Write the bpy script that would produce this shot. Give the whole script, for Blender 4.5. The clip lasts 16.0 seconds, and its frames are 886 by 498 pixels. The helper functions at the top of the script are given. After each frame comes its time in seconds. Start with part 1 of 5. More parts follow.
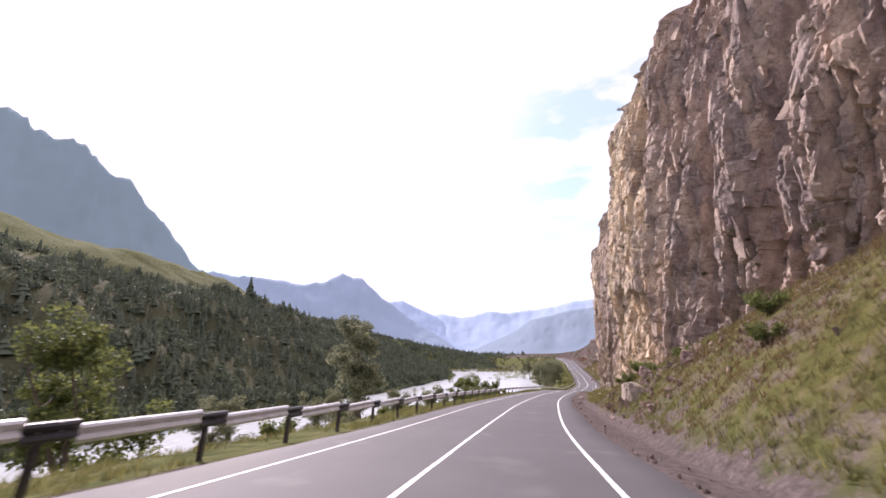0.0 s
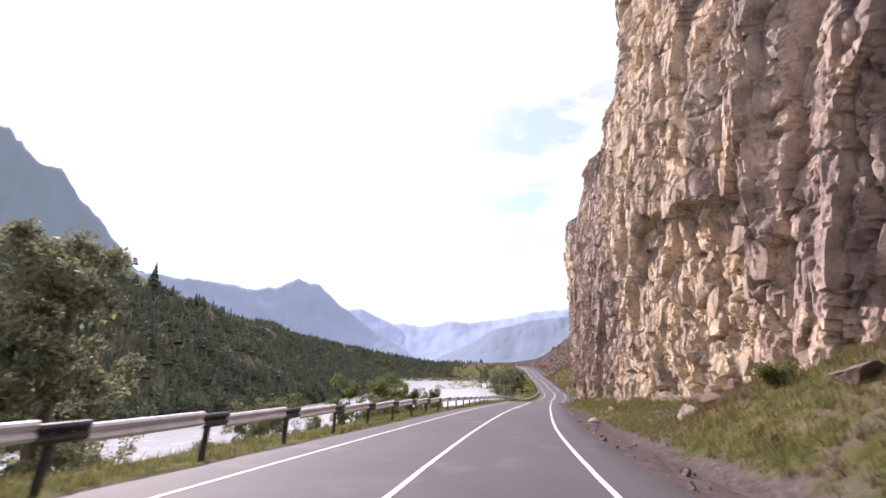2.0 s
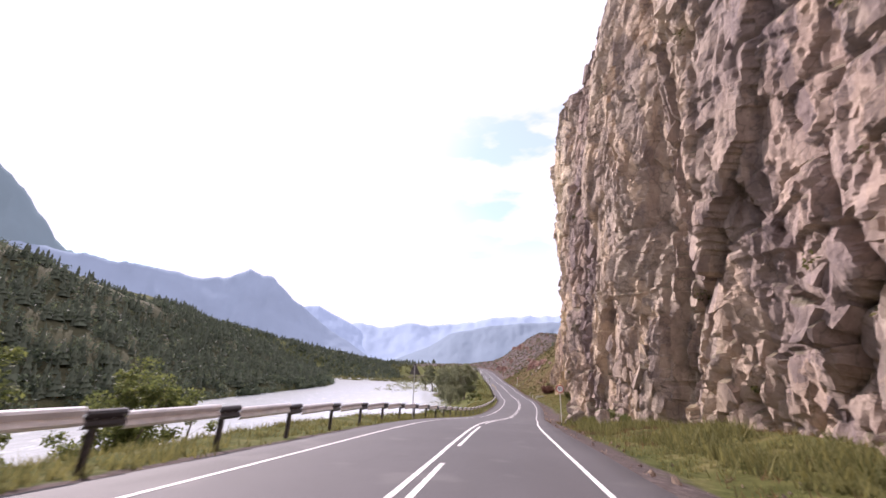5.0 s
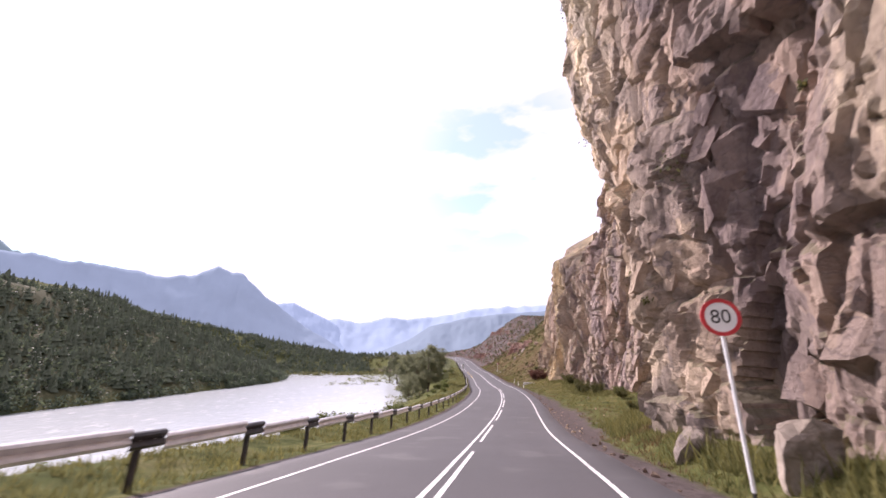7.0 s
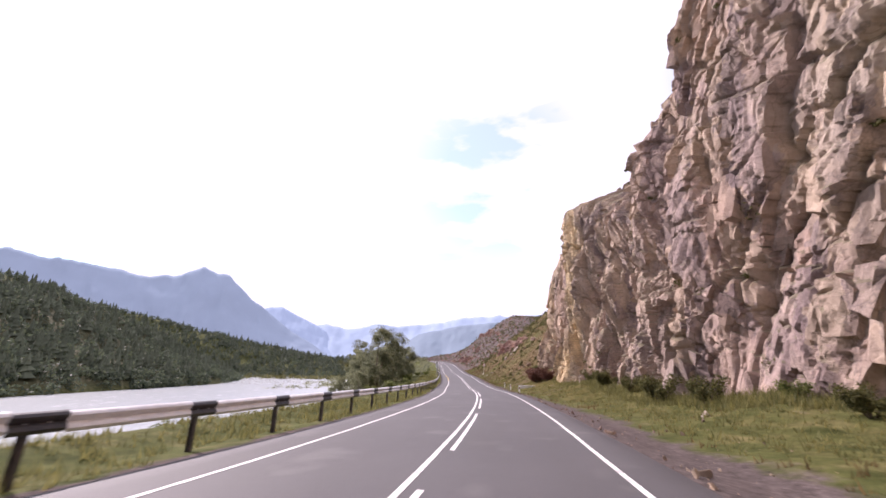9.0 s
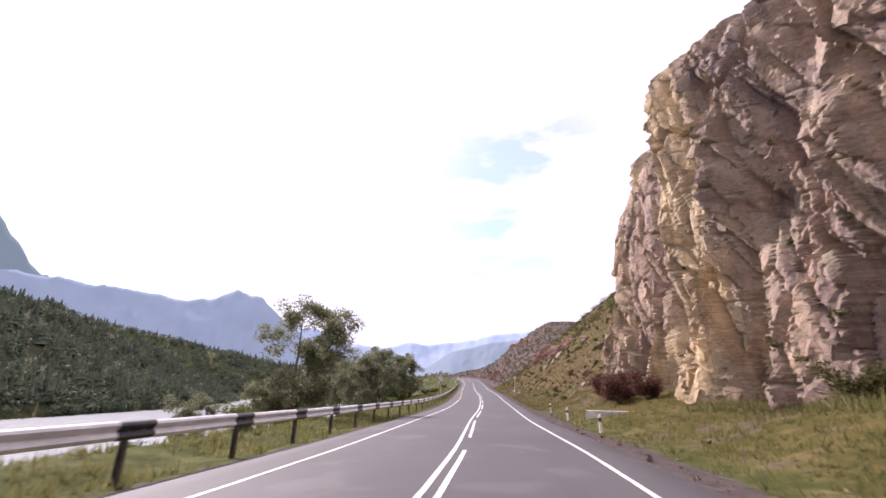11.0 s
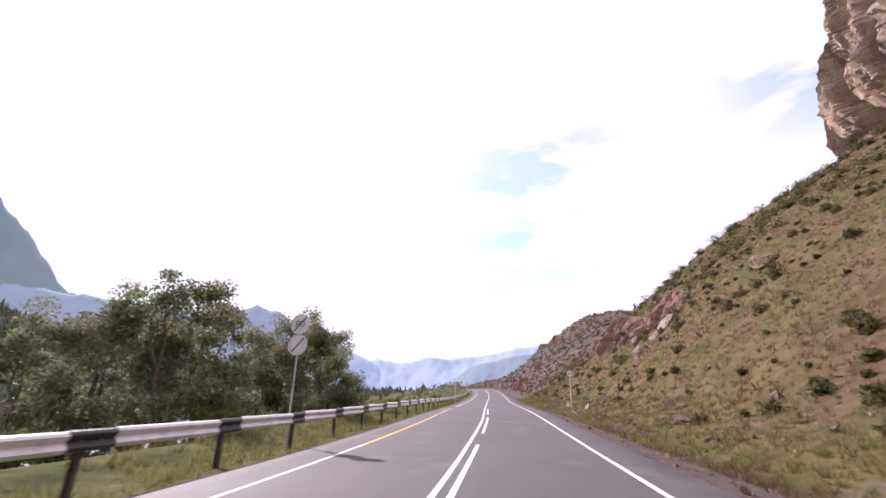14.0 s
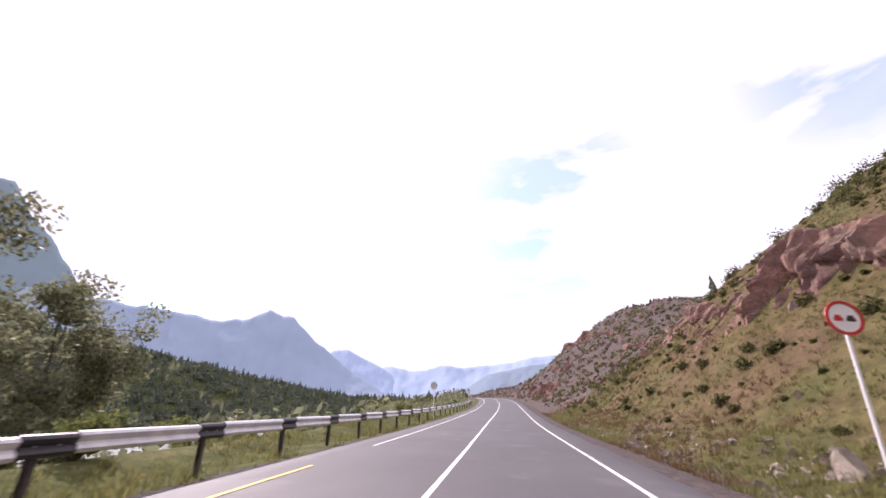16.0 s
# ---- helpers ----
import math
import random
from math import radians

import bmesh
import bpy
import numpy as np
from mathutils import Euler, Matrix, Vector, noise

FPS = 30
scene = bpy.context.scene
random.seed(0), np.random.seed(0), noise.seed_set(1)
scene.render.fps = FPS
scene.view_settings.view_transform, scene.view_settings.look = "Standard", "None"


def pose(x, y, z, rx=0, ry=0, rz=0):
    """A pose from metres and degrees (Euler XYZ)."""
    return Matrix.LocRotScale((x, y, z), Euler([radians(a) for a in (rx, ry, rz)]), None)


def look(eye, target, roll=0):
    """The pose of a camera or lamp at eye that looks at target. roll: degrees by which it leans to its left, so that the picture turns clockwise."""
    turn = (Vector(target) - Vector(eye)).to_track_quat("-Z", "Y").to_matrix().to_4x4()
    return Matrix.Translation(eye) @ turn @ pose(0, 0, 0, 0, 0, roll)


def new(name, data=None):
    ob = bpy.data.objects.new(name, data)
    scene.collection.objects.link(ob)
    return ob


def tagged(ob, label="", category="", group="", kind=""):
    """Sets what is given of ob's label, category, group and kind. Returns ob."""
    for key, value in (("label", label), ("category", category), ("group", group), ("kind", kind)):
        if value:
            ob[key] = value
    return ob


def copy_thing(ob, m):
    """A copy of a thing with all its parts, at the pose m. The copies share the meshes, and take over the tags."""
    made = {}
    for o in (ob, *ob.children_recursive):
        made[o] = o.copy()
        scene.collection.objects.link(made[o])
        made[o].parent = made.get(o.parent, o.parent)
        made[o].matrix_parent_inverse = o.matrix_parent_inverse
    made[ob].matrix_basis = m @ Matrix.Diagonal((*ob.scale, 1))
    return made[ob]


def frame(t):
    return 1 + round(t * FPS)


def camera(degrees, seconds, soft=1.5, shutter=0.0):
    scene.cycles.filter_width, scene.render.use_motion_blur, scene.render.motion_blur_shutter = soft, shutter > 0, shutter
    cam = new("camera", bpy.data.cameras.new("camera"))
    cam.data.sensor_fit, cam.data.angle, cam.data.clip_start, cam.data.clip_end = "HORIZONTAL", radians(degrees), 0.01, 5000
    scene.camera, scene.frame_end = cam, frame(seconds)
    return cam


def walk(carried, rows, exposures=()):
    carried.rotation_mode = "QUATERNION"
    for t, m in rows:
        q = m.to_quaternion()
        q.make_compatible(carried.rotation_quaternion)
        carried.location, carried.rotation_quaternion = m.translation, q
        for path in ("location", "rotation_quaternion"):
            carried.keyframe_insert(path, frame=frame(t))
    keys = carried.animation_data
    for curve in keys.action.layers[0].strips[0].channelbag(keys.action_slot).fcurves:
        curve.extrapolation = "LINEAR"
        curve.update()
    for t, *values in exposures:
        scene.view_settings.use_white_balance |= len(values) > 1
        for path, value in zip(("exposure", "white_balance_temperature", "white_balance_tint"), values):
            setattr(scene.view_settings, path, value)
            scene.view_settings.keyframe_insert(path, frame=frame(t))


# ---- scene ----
cam = camera(97.3, 16.0, soft=1.6, shutter=0.15)
PATH = [
    (0, (0.00, 0.00, 1.45), (-0.07, 19.31, 6.64), -0.53),
    (0.5, (1.51, 8.14, 0.64), (2.09, 27.37, 6.08), -0.9),
    (1, (3.37, 16.24, -0.08), (4.46, 35.45, 5.37), -0.9),
    (1.5, (5.11, 24.09, -0.62), (6.67, 43.22, 4.99), -0.7),
    (2, (7.09, 31.62, -1.14), (8.91, 50.72, 4.51), -0.3),
    (2.5, (9.17, 39.40, -1.72), (11.13, 58.44, 4.06), 0.42),
    (3, (11.42, 47.28, -2.29), (13.75, 66.27, 3.53), 0.52),
    (3.5, (13.83, 55.04, -2.78), (16.60, 73.98, 3.00), 1.07),
    (4, (16.62, 62.62, -3.33), (19.63, 81.46, 2.66), 1.5),
    (6.5, (30.44, 100.54, -6.12), (34.95, 119.25, -0.66), 0.59),
    (7, (33.64, 107.93, -6.76), (38.34, 126.57, -1.23), -0.45),
    (7.5, (36.88, 115.20, -7.62), (41.75, 133.76, -2.00), -0.9),
    (8, (40.03, 122.46, -8.41), (45.05, 140.95, -2.67), -0.7),
    (8.5, (43.18, 129.62, -9.06), (48.15, 148.05, -3.08), 0.46),
    (9, (46.26, 136.76, -9.43), (51.27, 155.19, -3.49), 0.71),
    (11.5, (60.90, 173.34, -10.18), (63.98, 191.87, -3.29), -0.1),
    (12, (63.22, 180.96, -10.27), (66.03, 199.53, -3.40), -0.2),
    (12.5, (65.39, 188.67, -10.39), (68.14, 207.25, -3.51), -0.6),
    (13, (67.75, 196.26, -10.46), (70.43, 214.73, -3.27), -1.0),
    (13.5, (69.96, 203.69, -10.46), (72.53, 222.12, -3.12), -0.9),
    (14, (72.22, 210.96, -10.47), (74.71, 229.36, -3.03), -0.24),
    (14.5, (74.55, 218.15, -10.31), (76.77, 236.52, -2.86), 0.02),
    (15, (76.69, 225.73, -10.08), (78.70, 244.07, -2.62), 0.02),
    (15.5, (78.51, 233.31, -9.89), (80.35, 251.68, -2.20), 0.7),
    (16, (80.32, 240.25, -9.65), (82.05, 258.63, -1.82), 0.8),
]
walk(cam, [(t, look(eye, target, roll)) for t, eye, target, roll in PATH], [(0, 0.65, 6180, 32)])

# ---- world and sun ----
SUN_AZ, SUN_EL = radians(-34), radians(38)      # azimuth from +y, to the right
SUN_DIR = Vector((math.sin(SUN_AZ) * math.cos(SUN_EL), math.cos(SUN_AZ) * math.cos(SUN_EL), math.sin(SUN_EL)))
world = bpy.data.worlds.new("sky")
scene.world = world
world.use_nodes = True
wn, wl = world.node_tree.nodes, world.node_tree.links
wn.clear()
w_out, w_bg = wn.new("ShaderNodeOutputWorld"), wn.new("ShaderNodeBackground")
w_sky = wn.new("ShaderNodeTexSky")
w_sky.sky_type, w_sky.sun_disc, w_sky.sun_elevation, w_sky.sun_rotation = "NISHITA", False, SUN_EL, SUN_AZ
w_tc, w_map, w_noise = wn.new("ShaderNodeTexCoord"), wn.new("ShaderNodeMapping"), wn.new("ShaderNodeTexNoise")
w_map.inputs["Scale"].default_value = (2.2, 2.2, 6.0)
w_noise.inputs["Scale"].default_value, w_noise.inputs["Detail"].default_value = 1.6, 5.0
w_ramp = wn.new("ShaderNodeValToRGB")
w_ramp.color_ramp.elements[0].position, w_ramp.color_ramp.elements[0].color = 0.30, (0.66, 0.66, 0.66, 1)
w_ramp.color_ramp.elements[1].position, w_ramp.color_ramp.elements[1].color = 0.37, (1, 1, 1, 1)
w_mix = wn.new("ShaderNodeMix")
w_mix.data_type = "RGBA"
w_mix.inputs[7].default_value = (7.3, 7.4, 7.7, 1)          # thin bright cloud
wl.new(w_tc.outputs["Generated"], w_map.inputs["Vector"])
wl.new(w_map.outputs["Vector"], w_noise.inputs["Vector"])
wl.new(w_noise.outputs["Fac"], w_ramp.inputs["Fac"])
w_ramp2 = wn.new("ShaderNodeValToRGB")
w_ramp2.color_ramp.elements[0].position, w_ramp2.color_ramp.elements[0].color = 0.45, (0.5, 0.5, 0.5, 1)
w_ramp2.color_ramp.elements[1].position, w_ramp2.color_ramp.elements[1].color = 0.53, (1, 1, 1, 1)
wl.new(w_noise.outputs["Fac"], w_ramp2.inputs["Fac"])
cover = w_ramp.outputs["Color"]
# the gaps in the clouds: over the valley, low over the far slope, and over the hill
for toward, wide in (((0.355, 0.812, 0.463), (0.962, 0.992)), ((-0.52, 0.829, 0.205), (0.992, 0.999)), ((0.71, 0.42, 0.565), (0.983, 0.999))):
    w_dot, w_rng, w_gap = wn.new("ShaderNodeVectorMath"), wn.new("ShaderNodeMapRange"), wn.new("ShaderNodeMix")
    w_dot.operation, w_gap.data_type = "DOT_PRODUCT", "RGBA"
    w_dot.inputs[1].default_value = toward
    w_rng.inputs["From Min"].default_value, w_rng.inputs["From Max"].default_value = wide
    wl.new(w_tc.outputs["Generated"], w_dot.inputs[0])
    wl.new(w_dot.outputs["Value"], w_rng.inputs["Value"])
    wl.new(w_rng.outputs["Result"], w_gap.inputs[0])
    wl.new(cover, w_gap.inputs[6])
    wl.new(w_ramp2.outputs["Color"], w_gap.inputs[7])
    cover = w_gap.outputs[2]
wl.new(cover, w_mix.inputs[0])
w_tint = wn.new("ShaderNodeMix")
w_tint.data_type, w_tint.blend_type = "RGBA", "MULTIPLY"
w_tint.inputs[0].default_value, w_tint.inputs[7].default_value = 1.0, (0.92, 1.6, 1.3, 1)
wl.new(w_sky.outputs["Color"], w_tint.inputs[6])
wl.new(w_tint.outputs[2], w_mix.inputs[6])
wl.new(w_mix.outputs[2], w_bg.inputs["Color"])
w_bg.inputs["Strength"].default_value = 0.10
wl.new(w_bg.outputs["Background"], w_out.inputs["Surface"])
sun = new("sun", bpy.data.lights.new("sun", "SUN"))
sun.data.energy, sun.data.angle, sun.data.color = 5.0, radians(0.6), (1.0, 0.93, 0.82)
sun.matrix_world = look(SUN_DIR * 200, (0, 0, 0))

# ---- materials ----
def mat(name, build, **kw):
    m = bpy.data.materials.new(name)
    m.use_nodes = True
    nt = m.node_tree
    nt.nodes.clear()
    out, b = nt.nodes.new("ShaderNodeOutputMaterial"), nt.nodes.new("ShaderNodeBsdfPrincipled")
    nt.links.new(b.outputs["BSDF"], out.inputs["Surface"])
    build(nt, b, **kw)
    return m


def nnoise(nt, scale, detail=4.0, rough=0.55, vec=None, stretch=None):
    n = nt.nodes.new("ShaderNodeTexNoise")
    n.inputs["Scale"].default_value, n.inputs["Detail"].default_value, n.inputs["Roughness"].default_value = scale, detail, rough
    if vec is None:
        g = nt.nodes.new("ShaderNodeNewGeometry")
        vec = g.outputs["Position"]
    if stretch:
        mp = nt.nodes.new("ShaderNodeMapping")
        mp.inputs["Scale"].default_value = stretch
        nt.links.new(vec, mp.inputs["Vector"])
        vec = mp.outputs["Vector"]
    nt.links.new(vec, n.inputs["Vector"])
    return n.outputs["Fac"]


def nramp(nt, fac, stops):
    r = nt.nodes.new("ShaderNodeValToRGB")
    el = r.color_ramp.elements
    while len(el) < len(stops):
        el.new(0.5)
    for e, (p, c) in zip(el, stops):
        e.position, e.color = p, (c[0], c[1], c[2], 1) if isinstance(c, tuple) else (c, c, c, 1)
    nt.links.new(fac, r.inputs["Fac"])
    return r.outputs["Color"]


def nmix(nt, fac, a, b, mode="MIX"):
    m = nt.nodes.new("ShaderNodeMix")
    m.data_type, m.blend_type = "RGBA", mode
    for sock, v in ((0, fac), (6, a), (7, b)):
        if isinstance(v, (int, float)):
            m.inputs[sock].default_value = v
        elif isinstance(v, tuple):
            m.inputs[sock].default_value = (*v, 1)
        else:
            nt.links.new(v, m.inputs[sock])
    return m.outputs[2]


def nbump(nt, b, fac, strength, dist):
    n = nt.nodes.new("ShaderNodeBump")
    n.inputs["Strength"].default_value, n.inputs["Distance"].default_value = strength, dist
    nt.links.new(fac, n.inputs["Height"])
    nt.links.new(n.outputs["Normal"], b.inputs["Normal"])


def upness(nt):
    g, s = nt.nodes.new("ShaderNodeNewGeometry"), nt.nodes.new("ShaderNodeSeparateXYZ")
    nt.links.new(g.outputs["Normal"], s.inputs["Vector"])
    return s.outputs["Z"]


def math_node(nt, op, a, b):
    m = nt.nodes.new("ShaderNodeMath")
    m.operation = op
    for i, v in enumerate((a, b)):
        if isinstance(v, (int, float)):
            m.inputs[i].default_value = v
        else:
            nt.links.new(v, m.inputs[i])
    return m.outputs[0]


def along(nt, y0, y1):
    """0 to 1 up the valley: the rock turns yellower there."""
    g, sp, r = nt.nodes.new("ShaderNodeNewGeometry"), nt.nodes.new("ShaderNodeSeparateXYZ"), nt.nodes.new("ShaderNodeMapRange")
    nt.links.new(g.outputs["Position"], sp.inputs[0])
    nt.links.new(sp.outputs["Y"], r.inputs["Value"])
    r.inputs["From Min"].default_value, r.inputs["From Max"].default_value, r.inputs["To Min"].default_value = y0, y1, 0.15
    return r.outputs["Result"]


def b_rock(nt, b, dark=(0.18, 0.155, 0.155), mid=(0.39, 0.35, 0.312), light=(0.64, 0.585, 0.49), moss=0.55, ochre=0.6):
    big = nnoise(nt, 0.06, 5, 0.6)
    fine = nnoise(nt, 0.8, 9, 0.7, stretch=(1, 1, 0.6))
    base = nramp(nt, fine, [(0.26, dark), (0.46, mid), (0.72, light)])
    # whole slabs weathered grey, brown or ochre
    warp = nt.nodes.new("ShaderNodeTexCoord")
    mp = nt.nodes.new("ShaderNodeMapping")
    mp.inputs["Scale"].default_value, mp.inputs["Rotation"].default_value = (0.55, 0.55, 0.2), (0.25, 0.0, 0.0)
    nt.links.new(warp.outputs["Object"], mp.inputs["Vector"])
    shift = nt.nodes.new("ShaderNodeVectorMath")
    shift.operation = "MULTIPLY_ADD"
    nz = nt.nodes.new("ShaderNodeTexNoise")
    nz.inputs["Scale"].default_value, nz.inputs["Detail"].default_value = 1.3, 6.0
    nt.links.new(warp.outputs["Object"], nz.inputs["Vector"])
    nt.links.new(nz.outputs["Color"], shift.inputs[0])
    shift.inputs[1].default_value = (0.9, 0.9, 0.9)
    nt.links.new(mp.outputs["Vector"], shift.inputs[2])
    vor = nt.nodes.new("ShaderNodeTexVoronoi")
    vor.inputs["Scale"].default_value = 1.0
    nt.links.new(shift.outputs["Vector"], vor.inputs["Vector"])
    sep = nt.nodes.new("ShaderNodeSeparateColor")
    nt.links.new(vor.outputs["Color"], sep.inputs["Color"])
    base = nmix(nt, 0.8, base, nramp(nt, sep.outputs[0], [(0.0, (0.72, 0.69, 0.72)), (0.45, (0.98, 0.95, 0.93)), (1.0, (1.3, 1.2, 1.05))]), "MULTIPLY")
    base = nmix(nt, nramp(nt, big, [(0.40, 0.0), (0.6, 1.0)]), base, nmix(nt, 1.0, base, (0.97, 0.915, 0.92), "MULTIPLY"))
    if ochre > 0.5:                                     # cream and ochre rock along the face, its lit and shaded (purple-brown) stretches painted in
        gy, sy = nt.nodes.new("ShaderNodeNewGeometry"), nt.nodes.new("ShaderNodeSeparateXYZ")
        nt.links.new(gy.outputs["Position"], sy.inputs[0])
        wob = math_node(nt, "MULTIPLY", math_node(nt, "SUBTRACT", nnoise(nt, 0.12, 4, 0.6), 0.5), 16.0)
        pos = math_node(nt, "DIVIDE", math_node(nt, "ADD", sy.outputs["Y"], wob), 240.0)
        cream, gold = (1.42, 1.35, 1.15), (1.22, 1.09, 0.8)
        lit_shaded = nramp(nt, pos, [(0.0, (0.76, 0.685, 0.705)), (36 / 240, (0.76, 0.685, 0.705)), (48 / 240, (0.93, 0.88, 0.85)), (55 / 240, (1.28, 1.22, 1.04)), (78 / 240, (1.28, 1.22, 1.04)), (87 / 240, (0.72, 0.66, 0.67)),
                               (95 / 240, (0.86, 0.81, 0.74)), (110 / 240, (0.92, 0.86, 0.76)),
                               (112 / 240, (0.52, 0.465, 0.485)), (119 / 240, (0.58, 0.52, 0.53)), (123 / 240, (1.0, 0.94, 0.84)), (127 / 240, cream), (141 / 240, cream), (144 / 240, (1.0, 0.93, 0.84)), (149 / 240, (0.68, 0.60, 0.625)),
                               (164 / 240, (0.68, 0.6, 0.62)), (175 / 240, (0.7, 0.62, 0.62)), (183 / 240, (0.7, 0.61, 0.6)), (186 / 240, gold), (193 / 240, gold), (197 / 240, (0.74, 0.62, 0.6)), (202 / 240, (0.8, 0.68, 0.63)), (206 / 240, (1.05, 0.94, 0.75)), (211 / 240, (1.05, 0.94, 0.75)), (216 / 240, (0.72, 0.63, 0.62)), (1.0, (0.78, 0.69, 0.63))])
        base = nmix(nt, 0.92, base, lit_shaded, "MULTIPLY")
    # cracks between slabs, the dark of their depth painted as thin lines
    split = nt.nodes.new("ShaderNodeTexVoronoi")
    split.feature = "DISTANCE_TO_EDGE"
    split.inputs["Scale"].default_value = 1.1
    nt.links.new(shift.outputs["Vector"], split.inputs["Vector"])
    base = nmix(nt, nramp(nt, split.outputs["Distance"], [(0.0, 0.5), (0.035, 0.0)]), base, (0.08, 0.064, 0.062))
    streak = nnoise(nt, 0.45, 6, 0.65, stretch=(1.0, 1.0, 0.16))
    base = nmix(nt, nramp(nt, streak, [(0.52, 0.0), (0.70, 0.7)]), base, (0.12, 0.095, 0.095))
    och = math_node(nt, "ADD", math_node(nt, "MULTIPLY", nnoise(nt, 0.10, 4, 0.6), 0.7), math_node(nt, "MULTIPLY", sep.outputs[1], 0.3))
    base = nmix(nt, math_node(nt, "MULTIPLY", nramp(nt, och, [(0.47, 0.0), (0.60, 1.0)]), math_node(nt, "MULTIPLY", along(nt, 100.0, 150.0), ochre)), base, nmix(nt, 0.5, base, (0.48, 0.38, 0.25)))
    veg = math_node(nt, "ADD", upness(nt), math_node(nt, "MULTIPLY", nnoise(nt, 0.35, 6, 0.65), 0.7))
    base = nmix(nt, math_node(nt, "MULTIPLY", nramp(nt, veg, [(0.80, 0.0), (0.98, 1.0)]), moss), base, nmix(nt, nnoise(nt, 3.0, 4, 0.6), (0.05, 0.055, 0.022), (0.15, 0.14, 0.06)))
    nt.links.new(base, b.inputs["Base Color"])
    b.inputs["Roughness"].default_value = 0.92
    b.inputs["Specular IOR Level"].default_value = 0.25
    nbump(nt, b, nmix(nt, 0.5, nnoise(nt, 3.2, 9, 0.72), nnoise(nt, 1.0, 7, 0.7)), 1.0, 0.3)


def b_ground(nt, b):
    n1, n2, n3 = nnoise(nt, 0.06, 4), nnoise(nt, 0.8, 6, 0.65), nnoise(nt, 7.0, 5, 0.7)
    grass = nramp(nt, n2, [(0.3, (0.04, 0.05, 0.016)), (0.5, (0.078, 0.086, 0.03)), (0.7, (0.135, 0.125, 0.055))])
    dirt = nramp(nt, n3, [(0.3, (0.062, 0.05, 0.047)), (0.55, (0.102, 0.083, 0.078)), (0.75, (0.17, 0.142, 0.132))])
    att = nt.nodes.new("ShaderNodeAttribute")
    att.attribute_name = "bare"
    f = math_node(nt, "ADD", att.outputs["Fac"], math_node(nt, "MULTIPLY", math_node(nt, "SUBTRACT", n2, 0.5), 1.1))
    f = math_node(nt, "ADD", f, math_node(nt, "MULTIPLY", math_node(nt, "SUBTRACT", n1, 0.5), 1.3))
    dry = nt.nodes.new("ShaderNodeAttribute")
    dry.attribute_name = "dry"
    grass = nmix(nt, dry.outputs["Fac"], grass, nmix(nt, 1.0, grass, (1.08, 0.82, 0.76), "MULTIPLY"))
    shade = nt.nodes.new("ShaderNodeAttribute")
    shade.attribute_name = "litter"
    grass = nmix(nt, shade.outputs["Fac"], grass, nmix(nt, n2, (0.045, 0.046, 0.028), (0.075, 0.072, 0.04)))
    hill = nt.nodes.new("ShaderNodeAttribute")
    hill.attribute_name = "hill"
    n4 = nnoise(nt, 0.16, 5, 0.6)
    sward = nramp(nt, n4, [(0.32, (0.07, 0.073, 0.028)), (0.43, (0.09, 0.079, 0.034)), (0.53, (0.104, 0.079, 0.04)), (0.65, (0.108, 0.074, 0.046))])
    sward = nmix(nt, 0.55, sward, nmix(nt, 1.0, sward, nramp(nt, n2, [(0.3, 0.45), (0.7, 1.6)]), "MULTIPLY"))
    grass = nmix(nt, hill.outputs["Fac"], grass, sward)
    col = nmix(nt, nramp(nt, f, [(0.38, 0.0), (0.6, 1.0)]), grass, dirt)
    nt.links.new(col, b.inputs["Base Color"])
    b.inputs["Roughness"].default_value = 1.0
    b.inputs["Specular IOR Level"].default_value = 0.05
    n5 = nnoise(nt, 2.6, 6, 0.7)
    col = nmix(nt, 0.6, col, nmix(nt, 1.0, col, nramp(nt, n5, [(0.32, 0.5), (0.68, 1.5)]), "MULTIPLY"))
    nt.links.new(col, b.inputs["Base Color"])
    nbump(nt, b, nmix(nt, 0.5, n5, n3), 0.8, 0.14)


